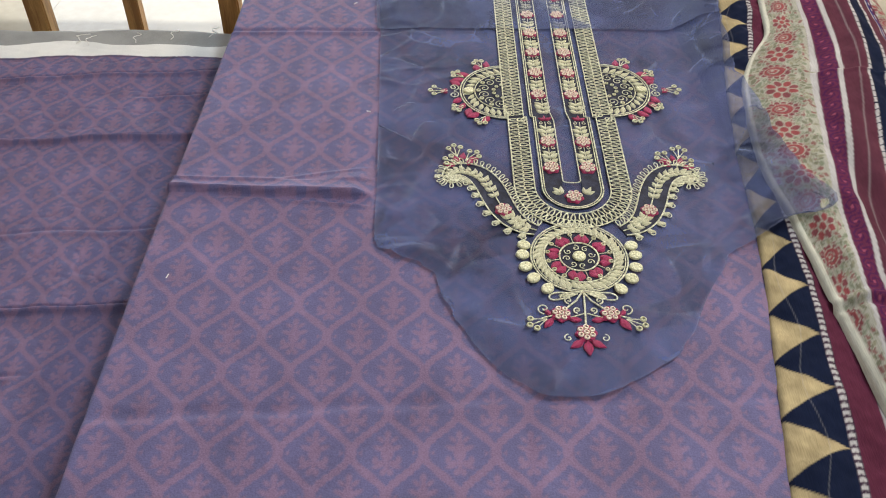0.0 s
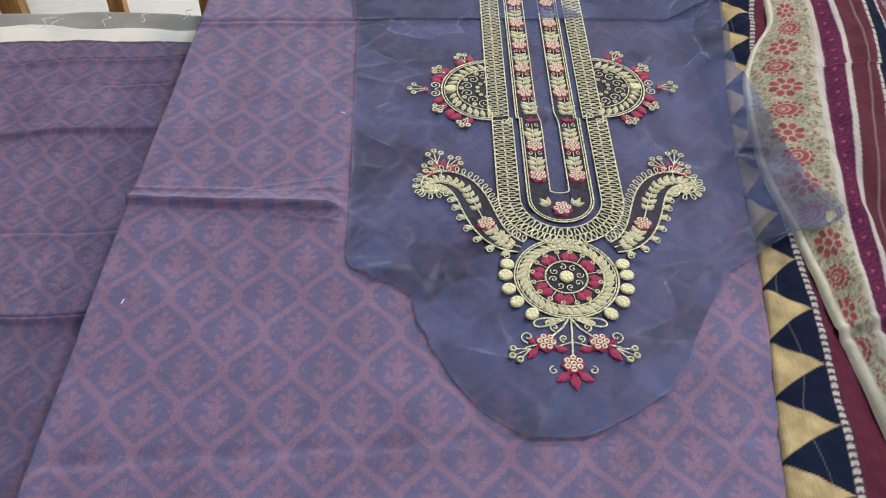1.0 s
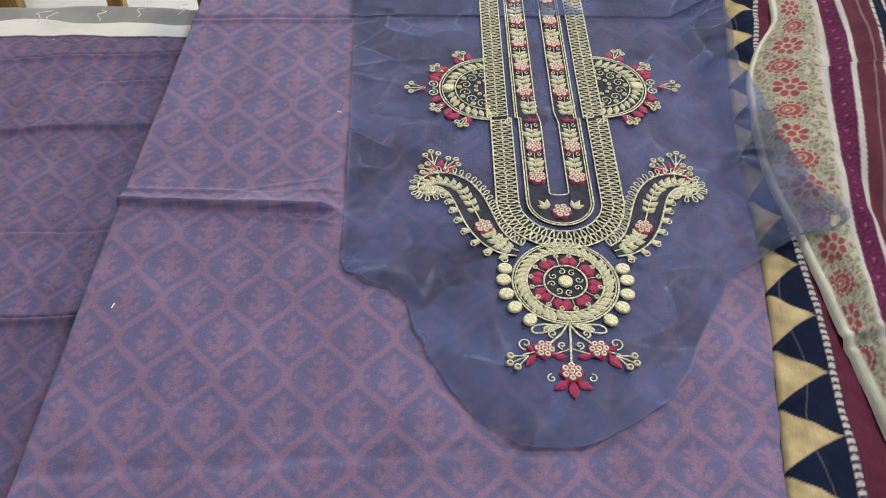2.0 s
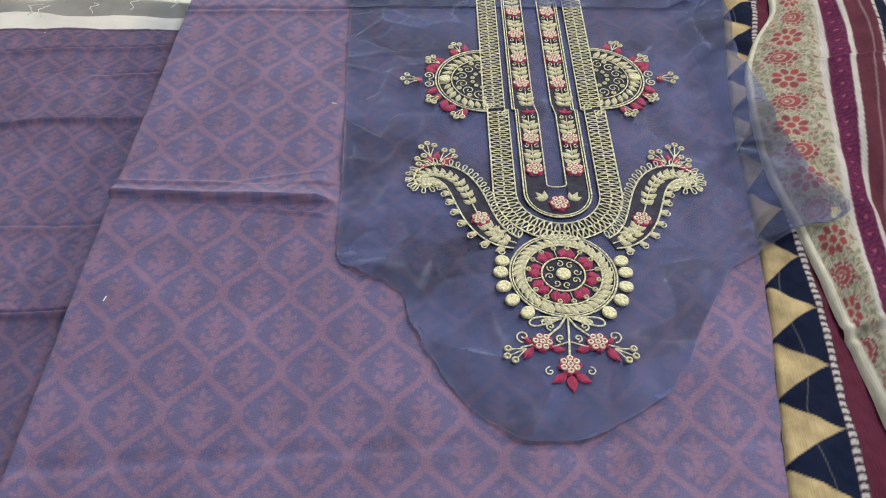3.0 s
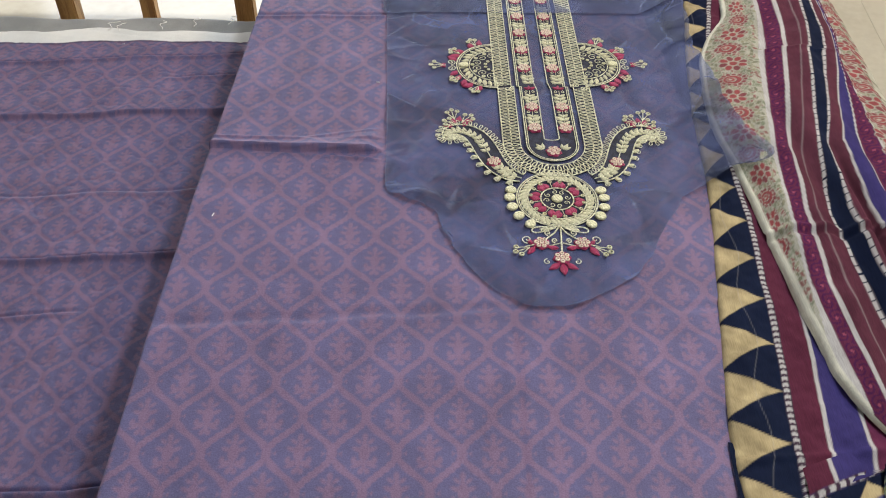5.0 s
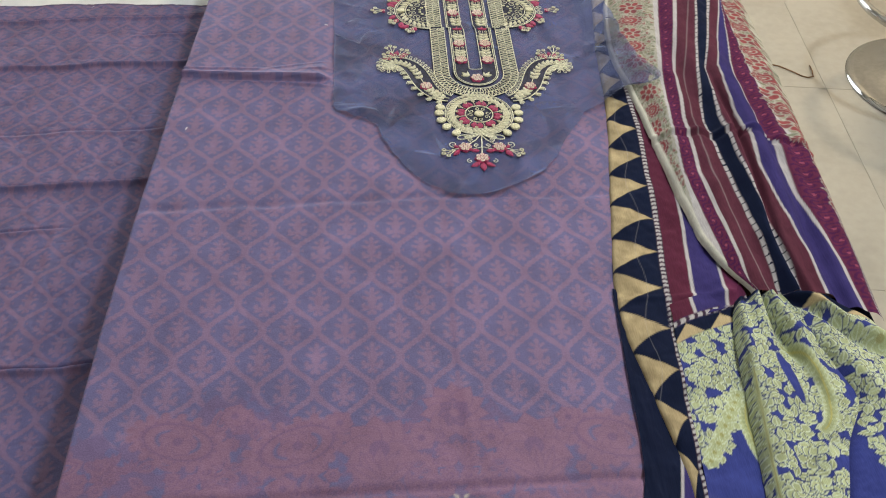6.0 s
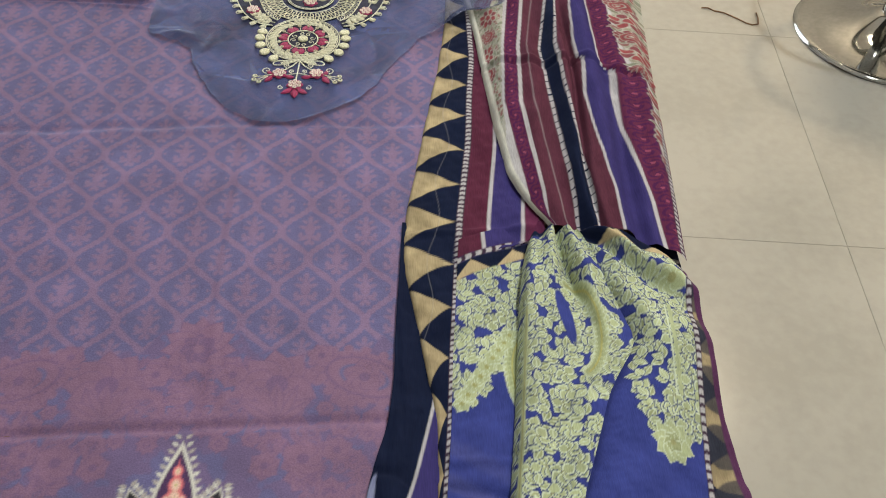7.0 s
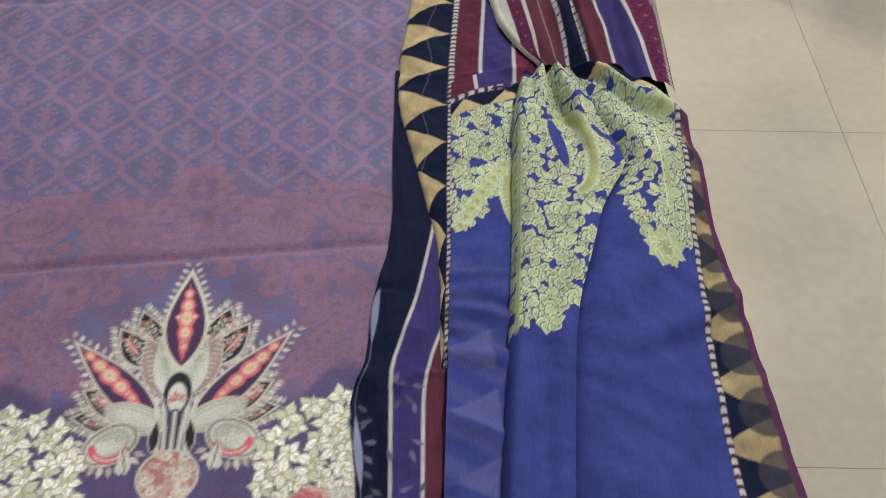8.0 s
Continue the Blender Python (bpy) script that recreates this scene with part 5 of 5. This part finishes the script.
SEQ, DROP = disc_mesh("sequin", SEQUIN, 0.18), cluster_mesh("sequin_drop", FOIL)
BEAD = disc_mesh("bead", FOIL, 0.18)
bm = bmesh.new()
ring_a = [bm.verts.new(((1 + 0.10 * math.cos(6 * a)) * math.cos(a), (1 + 0.10 * math.cos(6 * a)) * math.sin(a), -0.0006)) for a in np.linspace(0, 2 * math.pi, 30, endpoint=False)]
ring_b = [bm.verts.new((0.86 * v.co.x, 0.86 * v.co.y, 0.0009)) for v in ring_a]
mid = bm.verts.new((0, 0, 0.0011))
for k in range(30):
    bm.faces.new((ring_a[k], ring_a[(k + 1) % 30], ring_b[(k + 1) % 30], ring_b[k]))
    bm.faces.new((ring_b[k], ring_b[(k + 1) % 30], mid))
PAD = bpy.data.meshes.new("flower")
bm.to_mesh(PAD), bm.free()
PAD.materials.append(SILK)
rng = random.Random(21)


def leaf_g(x, y, ang, ln, wide=0.32):
    ln *= rng.uniform(0.86, 1.10)
    return put_mesh("leaf", LEAF_G, x, y, ang + rng.uniform(-0.13, 0.13), ln * 0.96, ln * wide * 0.80 / 0.30, EZ - 0.0002)


def leaf_r(x, y, ang, ln, wide=0.30):
    ln *= rng.uniform(0.88, 1.08)
    return put_mesh("petal", LEAF_R, x, y, ang + rng.uniform(-0.12, 0.12), ln * 0.95, ln * wide * 0.82 / 0.30)


def flower(x, y, r=0.0088):
    f = put_mesh("flower", PAD, x, y, rng.uniform(0, 1), r, r)
    f["label"] = "crimson flower with seven sequins"
    for k in range(7):
        a = 2 * math.pi * k / 6 + 0.4
        rr = 0.0 if k == 6 else 0.62 * r
        s = new("sequin", SEQ)
        s.parent = f
        s.matrix_basis = Matrix.LocRotScale((rr / r * math.cos(a), rr / r * math.sin(a), 0.0014), Euler((0, 0, a)), (0.295, 0.295, 1))


def sprig(x, y, ang, ln=0.013):
    """A stem that ends in three beads."""
    tips = [(x + ln * math.cos(ang + d) * q, y + ln * math.sin(ang + d) * q) for d, q in ((0.42, 0.92), (0, 1.08), (-0.42, 0.92))]
    part("stem", tube([[(x, y, EZ), ((x + tx) / 2, (y + ty) / 2, EZ + 0.0003), (tx, ty, EZ)] for tx, ty in tips], 0.00055, 5, 0.8), GOLD, patch)
    for tx, ty in tips:
        put_mesh("bead", BEAD, tx, ty, 0, 0.0029, 0.0029, EZ + 0.0008)


def cord(name, pts, r=0.0008):
    return part(name, tube([[(px, py, EZ) for px, py in pts]], r * 0.78, 6, 0.8), GOLD, patch)


def spiral(x, y, r, a0, turns, hand=1, r_end=0.15):
    return [(x + r * (1 - (1 - r_end) * t) * math.cos(a0 + hand * 2 * math.pi * turns * t), y + r * (1 - (1 - r_end) * t) * math.sin(a0 + hand * 2 * math.pi * turns * t)) for t in np.linspace(0, 1, 22)]


def loops_along(name, pts, size, gap, lean=1.1, thick=0.0006, side=1):
    """A row of small stitched loops standing out from a line."""
    paths, run = [], 0.0
    for p, q in zip(pts, pts[1:]):
        seg = math.hypot(q[0] - p[0], q[1] - p[1])
        while run < seg:
            t = run / max(seg, 1e-9)
            x, y = p[0] + (q[0] - p[0]) * t, p[1] + (q[1] - p[1]) * t
            a = math.atan2(q[1] - p[1], q[0] - p[0]) + side * lean
            c, s = math.cos(a), math.sin(a)
            lp = []
            for k in range(13):
                b = 2 * math.pi * k / 12
                lx, ly = size * (0.5 - 0.5 * math.cos(b)), size * 0.30 * math.sin(b) * (0.62 - 0.38 * math.cos(b))
                lp.append((x + c * lx - s * ly, y + s * lx + c * ly, EZ + 0.0002))
            paths.append(lp)
            run += gap
        run -= seg
    ob = part(name, tube(paths, thick, 4, 0.8), GOLD, patch)
    ob["kind"] = "stuff"
    return ob


def net(name, left_pts, right_pts):
    """Dark net ground stitched under the embroidery, between two lines of equal length."""
    bm = bmesh.new()
    rows = [[bm.verts.new((a[0] + (b[0] - a[0]) * t, a[1] + (b[1] - a[1]) * t, EZ - (0.0012 if 0 < t < 1 else 0.0030))) for t in (0, 0.03, 0.5, 0.97, 1)] for a, b in zip(left_pts, right_pts)]
    for p, q in zip(rows, rows[1:]):
        for k in range(4):
            bm.faces.new((p[k], p[k + 1], q[k + 1], q[k]))
    return part(name, bm, NET, patch, "dark net ground under the stitching")


# the long placket: parallel cords that meet in round arches
ARCH_Y = 0.668


def u_line(off, top=1.28):
    down = [(0.109 - off - 0.003 * (yy > 0.777), yy) for yy in np.linspace(top, 0.7775, 30)] + [(0.109 - off, yy) for yy in np.linspace(0.7765, ARCH_Y, 8)]
    turn = [(0.109 + off * math.cos(a), ARCH_Y + off * math.sin(a)) for a in np.linspace(math.pi, 2 * math.pi, 24)][1:-1]
    rise = [(0.109 + off, yy) for yy in np.linspace(ARCH_Y, 0.7765, 8)] + [(0.109 + off - 0.003 * (yy > 0.777), yy) for yy in np.linspace(0.7775, top, 30)]
    return down + turn + rise


net("net_ground", u_line(0.0540), u_line(0.0350))
net("net_ground", u_line(0.0285), u_line(0.0085))
for off, r in ((0.0540, 0.0010), (0.0352, 0.0008), (0.0283, 0.0009), (0.0262, 0.0007)):
    cord("cord", u_line(off), r)
loops_along("loop_stitching", u_line(0.0535), 0.0094, 0.0058, 1.45, 0.00068, 1)
loops_along("loop_stitching", u_line(0.0358), 0.0094, 0.0058, 1.60, 0.00068, -1)
for s in (-1, 1):
    cord("cord", [(0.109 + s * 0.0083 - 0.003 * (yy > 0.777), yy) for yy in np.linspace(0.678, 1.28, 40)], 0.0008)
cord("cord", [(0.109 + 0.0083 * math.cos(a), 0.678 + 0.003 * math.sin(a)) for a in np.linspace(math.pi, 2 * math.pi, 7)], 0.0008)
for s in (-1, 1):
    k = 0
    yy = 0.697
    while yy < 1.24:
        xx = 0.109 + s * 0.0173 - 0.003 * (yy > 0.777)
        if k != 2:
            flower(xx, yy, 0.0083)
        else:
            for a in (0.5, 1.57, 2.64):
                leaf_r(xx, yy - 0.004, a, 0.008, 0.3)
        cord("stem", [(xx, yy + 0.007), (xx, yy + 0.032)], 0.0005)
        for dy, ln in ((0.0080, 0.0098), (0.0150, 0.0106), (0.0212, 0.0086)):
            leaf_g(xx, yy + dy, 0.62, ln, 0.36)
            leaf_g(xx, yy + dy, math.pi - 0.62, ln, 0.36)
        for e in (-1, 1):
            cord("curl", spiral(xx + e * 0.0048, yy + 0.0300, 0.0026, math.pi / 2, 1.0, e), 0.0006)
        yy += 0.0395
        k += 1
flower(0.109, 0.6555, 0.0085)
for s in (-1, 1):
    for a, ln in ((0.25, 0.011), (0.9, 0.012), (1.6, 0.011)):
        leaf_g(0.109 + s * 0.011, 0.660, a if s > 0 else math.pi - a, ln, 0.28)

# half suns on both sides
for s, cx, cy in ((-1, 0.0545, 0.8205), (1, 0.1600, 0.8255)):
    side = lambda a: a if s < 0 else math.pi - a
    at = lambda a, r: (cx + r * math.cos(side(a)), cy + r * math.sin(side(a)))
    net("net_ground", [at(a, 0.0465) for a in np.linspace(0.5 * math.pi, 1.5 * math.pi, 30)], [at(a, 0.002) for a in np.linspace(0.5 * math.pi, 1.5 * math.pi, 30)])
    for r, th in ((0.0465, 0.0010), (0.0440, 0.0007), (0.0315, 0.0008)):
        cord("arc_cord", [at(a, r) for a in np.linspace(0.5 * math.pi, 1.5 * math.pi, 30)], th)
    for k in range(17):
        a = 0.53 * math.pi + 0.94 * math.pi * k / 16
        x, y = at(a, 0.033)
        leaf_g(x, y, side(a + 0.55), 0.0118, 0.30)
    for k in range(6):
        a = 0.58 * math.pi + 0.84 * math.pi * k / 5
        x, y = at(a, 0.022)
        cord("curl", spiral(x, y, 0.0058, side(a), 1.3, s), 0.0006)
        x, y = at(a + 0.2, 0.0275)
        put_mesh("bead", BEAD, x, y, 0, 0.0026, 0.0026)
        x, y = at(a, 0.012)
        put_mesh("bead", BEAD, x, y, 0, 0.0022, 0.0022)
    x, y = at(math.pi, 0.038)
    put_mesh("sequin_drop", DROP, x, y, 0, 0.0055, 0.0050, EZ + 0.0012)
    for deg in (112, 126, 141, 153, 166, 195, 207, 219, 234, 248):
        x, y = at(radians(deg), 0.0475)
        leaf_r(x, y, side(radians(deg + (30 if deg % 2 else -25))), 0.0138, 0.37)
    for deg in (117, 149, 211, 243):
        x, y = at(radians(deg), 0.049)
        sprig(x, y, side(radians(deg)), 0.0125)
    for e in (-1, 1):
        x, y = at(math.pi + e * 0.12, 0.0535)
        cord("curl", spiral(x, y, 0.0056, side(math.pi / 2 * e), 1.5, e * s), 0.0008)
        x, y = at(math.pi + e * 0.06, 0.060)
        leaf_r(x, y, side(math.pi - e * 0.7), 0.0095, 0.34)
    x, y = at(math.pi, 0.060)
    sprig(x, y, side(math.pi), 0.0165)

# winged scrolls beside the arch
for s in (-1, 1):
    fx = lambda x: AX(0.65) + s * (0.1085 - x)
    spine = [(0.070, 0.611), (0.058, 0.616), (0.048, 0.627), (0.041, 0.641), (0.036, 0.656), (0.031, 0.671), (0.024, 0.684), (0.014, 0.692), (0.003, 0.694), (-0.006, 0.689), (-0.008, 0.681), (-0.003, 0.677)]
    dense = []
    for (ax_, ay_), (bx_, by_) in zip(spine, spine[1:]):
        dense += [(ax_ + (bx_ - ax_) * t, ay_ + (by_ - ay_) * t) for t in (0, 0.25, 0.5, 0.75)]
    for _ in range(3):
        dense = [dense[0]] + [((a[0] + 2 * b[0] + c[0]) / 4, (a[1] + 2 * b[1] + c[1]) / 4) for a, b, c in zip(dense, dense[1:], dense[2:])] + [dense[-1]]
    n = len(dense)
    lo, hi = [], []
    for k, (px, py) in enumerate(dense):
        q = dense[min(k + 1, n - 1)]
        p = dense[max(k - 1, 0)]
        dx, dy = q[0] - p[0], q[1] - p[1]
        ln = math.hypot(dx, dy) + 1e-9
        w = 0.0165 * math.sin(math.pi * min(1, 0.12 + 0.80 * k / n)) * (1 - 0.50 * k / n)
        lo.append((fx(px + dy / ln * w), py - dx / ln * w))
        hi.append((fx(px - dy / ln * w), py + dx / ln * w))
    net("net_ground", lo, hi)
    cord("scroll_cord", lo, 0.0010), cord("scroll_cord", hi, 0.0010), cord("vine", [(fx(px), py) for px, py in dense], 0.0008)
    loops_along("loop_stitching", lo, 0.0078, 0.0060, 1.2, 0.0006, s)
    for k in range(2, n - 1, 3):
        (px, py), (qx, qy) = hi[k - 1], hi[k]
        a = math.atan2(qy - py, qx - px)
        leaf_g(qx, qy, a - s * 0.75, 0.0092, 0.42)
        cord("curl", spiral(qx + 0.0058 * math.cos(a - s * 1.3), qy + 0.0058 * math.sin(a - s * 1.3), 0.0030, a, 1.1, -s), 0.0007)
    for k in range(2, n - 4, 2):
        px, py = dense[k]
        q = dense[k + 1]
        a = math.atan2(q[1] - py, s * -(q[0] - px))
        if not 10 < k < 15:
            for e in (-1, 1):
                leaf_g(fx(px), py, a + e * 0.80, 0.0102 * (1 - 0.35 * k / n), 0.40)
    ex, ey = fx(-0.003), 0.683
    cord("curl", spiral(ex, ey, 0.0075, 0.4, 1.6, s), 0.0009)
    loops_along("loop_stitching", [(ex + 0.0085 * math.cos(g), ey + 0.0085 * math.sin(g)) for g in (np.linspace(2.0, 6.0, 14) if s < 0 else np.linspace(-2.9, 1.1, 14))], 0.0078, 0.0045, -math.pi / 2, 0.0006, 1)
    flower(fx(0.0425), 0.6375, 0.0080)
    for a in (0.2, 1.2, 2.2, 3.2, 4.4):
        leaf_g(fx(0.054), 0.6225, a, 0.0092, 0.36)
    cord("stem", [(fx(0.006), 0.698), (fx(0.004), 0.708), (fx(0.000), 0.717)], 0.0007)
    for bx, by, a in ((0.006, 0.702, 2.75), (0.002, 0.712, 1.75), (0.010, 0.706, 0.85)):
        sprig(fx(bx), by, a if s < 0 else math.pi - a, 0.0155)
    for bx, by, a in ((0.004, 0.704, 2.2), (0.006, 0.708, 1.25), (0.012, 0.700, 1.1), (0.000, 0.700, 3.1), (0.012, 0.708, 0.3)):
        leaf_r(fx(bx), by, a if s < 0 else math.pi - a, 0.0115, 0.36)

# round medallion
mx, my = 0.1045, 0.5785
ringpts = lambda r: [(mx + r * math.cos(a), my + r * math.sin(a)) for a in np.linspace(0, 2 * math.pi, 49)]
net("net_ground", ringpts(0.0415), ringpts(0.001))
for r, th in ((0.0415, 0.0010), (0.0395, 0.0007), (0.0302, 0.0010), (0.0168, 0.0010)):
    cord("ring_cord", ringpts(r), th)
for k in range(40):
    a = 2 * math.pi * k / 40
    leaf_g(mx + 0.0308 * math.cos(a), my + 0.0308 * math.sin(a), a + 0.80, 0.0118, 0.34)
for k in range(16):
    a = 2 * math.pi * k / 16
    leaf_r(mx + 0.0176 * math.cos(a), my + 0.0176 * math.sin(a), a + (0.30 if k % 2 else -0.30), 0.0115, 0.44)
    a += math.pi / 16
    if k % 2 == 0:
        cord("stem", [(mx + 0.018 * math.cos(a), my + 0.018 * math.sin(a)), (mx + 0.026 * math.cos(a), my + 0.026 * math.sin(a))], 0.0005)
    put_mesh("bead", BEAD, mx + 0.0272 * math.cos(a), my + 0.0272 * math.sin(a), 0, 0.0023, 0.0023)
put_mesh("sequin_drop", DROP, mx, my, 0, 0.0056, 0.0056, EZ + 0.0010)
for k in range(8):
    a = 2 * math.pi * k / 8 + 0.2
    cord("curl", spiral(mx + 0.0108 * math.cos(a), my + 0.0108 * math.sin(a), 0.0034, a, 1.1, 1 if k % 2 else -1), 0.0006)
for deg in (164, 178, 195, 212, 231, 16, 2, -15, -32, -51):
    a = radians(deg)
    put_mesh("sequin_drop", DROP, mx + 0.0485 * math.cos(a), my + 0.0485 * math.sin(a), a, 0.0057, 0.0050, EZ + 0.0009, None, rng.uniform(-0.12, 0.12))

# hanging spray below it
cord("stem", [(0.1035, 0.538), (0.1025, 0.520), (0.1010, 0.500)], 0.0011)
for s in (-1, 1):
    tx = lambda d: 0.1025 + s * d
    for k, r in ((1.0, 0.0010), (0.62, 0.0007)):
        cord("teardrop", [(tx(0.004 + k * 0.024 * (0.5 - 0.5 * math.cos(b))), 0.5355 - 0.004 * (0.5 - 0.5 * math.cos(b)) + k * 0.0058 * math.sin(b) * (0.55 - 0.45 * math.cos(b))) for b in np.linspace(0, 2 * math.pi, 24)], r)
    leaf_g(tx(0.008), 0.5345, -0.12 if s > 0 else math.pi + 0.12, 0.0125, 0.26)
    cord("branch", [(tx(0.000), 0.538), (tx(0.006), 0.528), (tx(0.015), 0.5195)], 0.0011)
    for d, y, r, tr in ((0.0125, 0.528, 0.0036, 1.2), (0.0065, 0.5175, 0.0034, 1.2)):
        cord("curl", spiral(tx(d), y, r, -math.pi / 2, tr, s), 0.0009)
    cord("branch", [(tx(0.001), 0.514), (tx(0.012), 0.510), (tx(0.026), 0.512), (tx(0.036), 0.509)], 0.0008)
    cord("curl", spiral(tx(0.0335), 0.519, 0.0056, -math.pi / 2, 1.2, s), 0.0008)
    flower(tx(0.0200), 0.5135, 0.0082)
    sprig(tx(0.032), 0.508, -0.45 if s > 0 else math.pi + 0.45, 0.0145)
    for d, y, a, ln in ((0.004, 0.507, 0.1, 0.013), (0.027, 0.509, -1.0, 0.014), (0.028, 0.512, 1.0, 0.010)):
        leaf_r(tx(d), y, a if s > 0 else math.pi - a, ln, 0.30)
    leaf_r(0.1005 + s * 0.003, 0.4865, -0.55 if s > 0 else math.pi + 0.55, 0.0145, 0.30)
    cord("curl", spiral(0.1005 + s * 0.0145, 0.4885, 0.0038, math.pi / 2, 1.1, -s), 0.0007)
flower(0.1005, 0.4935, 0.0085)
leaf_r(0.1005, 0.486, -math.pi / 2, 0.0165, 0.30)

# ---- bar stool and small things ----
SX, SY = 1.562, 1.75
stool = thing("bar_stool", "chrome bar stool with a round polished dish base", "stool", at=(SX, SY, 0))
prof = [(0.240, 0.0), (0.243, 0.004), (0.240, 0.009), (0.232, 0.013)]
prof += [(0.232 - 0.198 * t, 0.013 + 0.060 * t ** 2.2) for t in np.linspace(0.05, 1, 16)]
part("base", lathe(prof, 96, (SX, SY)), CHROME, stool, "polished dish base with a rolled rim")
part("column", lathe([(0.031, 0.07), (0.031, 0.40), (0.026, 0.41), (0.026, 0.66), (0.05, 0.67), (0.05, 0.70)], 40, (SX, SY)), CHROME, stool)
RX, RY = SX - 0.145, SY - 0.075
ring = [(RX + 0.205 * math.cos(a), RY + 0.205 * math.sin(a), 0.30) for a in np.linspace(0, 2 * math.pi, 65)]
part("foot_ring", tube([ring], 0.011, 12), CHROME, stool, "chrome foot ring")
for a in (0.05, 0.95):
    part("strut", tube([[(SX, SY, 0.30), (RX + 0.205 * math.cos(a), RY + 0.205 * math.sin(a), 0.30)]], 0.008, 10), CHROME, stool)
bm = lathe([(0.165, 0.70), (0.185, 0.71), (0.19, 0.74), (0.18, 0.765), (0.12, 0.775), (0.01, 0.772)], 48, (SX, SY))
part("seat", bm, textured("black_vinyl", (0.02, 0.02, 0.02), (0.04, 0.04, 0.04), 10, 300, 0.5), stool, "black padded seat")

pts = [(1.083, 1.868, 0.003), (1.10, 1.866, 0.004), (1.115, 1.852, 0.004), (1.14, 1.845, 0.003), (1.17, 1.815, 0.004), (1.19, 1.795, 0.003), (1.205, 1.785, 0.004), (1.222, 1.790, 0.004), (1.228, 1.815, 0.006), (1.232, 1.845, 0.004)]
smooth = []
for a, b in zip(pts, pts[1:]):
    smooth += [tuple(a[i] + (b[i] - a[i]) * t for i in range(3)) for t in (0, 0.33, 0.67)]
tagged(part("loose_thread", tube([smooth + [pts[-1]]], 0.0019, 6), BROWNTHREAD), "loose brown thread lying on the tiled floor", "thread")

rng = random.Random(8)
for px, py in ((-0.560, 1.236), (-0.545, 1.232), (-0.42, 1.25), (-0.36, 1.258), (-0.475, 1.24)):
    path = [(px + 0.004 * math.sin(k * 1.3 + px * 90) + 0.0015 * k * rng.uniform(-0.5, 1), py + 0.005 * k, LOW + 0.004 + 0.002 * math.sin(k * 0.7)) for k in range(7)]
    tagged(part("frayed_thread", tube([path], 0.0006, 5), WHITETHREAD), "white frayed thread at the edge of the lining", "thread", group="frayed threads")
for px, py, a in ((-0.086, 0.788, -0.5), (-0.242, 0.556, 1.2), (-0.112, 1.002, 0.3)):
    path = [(px + 0.0022 * t * math.cos(a), py + 0.0022 * t * math.sin(a) + 0.0006 * math.sin(t * 3), TOP + 0.0062) for t in (-1, -0.5, 0, 0.5, 1)]
    tagged(part("lint", tube([path], 0.00045, 5), WHITETHREAD), "tiny white lint fibre on the purple cloth", "lint", group="lint on the cloth")

# ---- floor tiles ----
SIDE = 0.778
bm = box(-SIDE / 2 + 0.0004, SIDE / 2 - 0.0004, -SIDE / 2 + 0.0004, SIDE / 2 - 0.0004, -0.008, 0.0, 0.0004)
me = bpy.data.meshes.new("tile")
bm.to_mesh(me), bm.free()
me.materials.append(TILE)
turn = Matrix.Rotation(radians(FLOOR_TURN), 4, "Z")
corner = Vector((1.176, 0.962, 0))
for i in range(-6, 4):
    for j in range(-6, 5):
        c = corner + turn @ Vector(((i + 0.5) * SIDE, (j + 0.5) * SIDE, 0))
        if not (room_x0 - 0.1 < c.x < room_x1 + 0.1 and room_y0 - 0.1 < c.y < room_y1 + 0.1):
            continue
        ob = new("tile", me)
        ob.parent = floor
        ob.matrix_basis = Matrix.Translation(c) @ turn
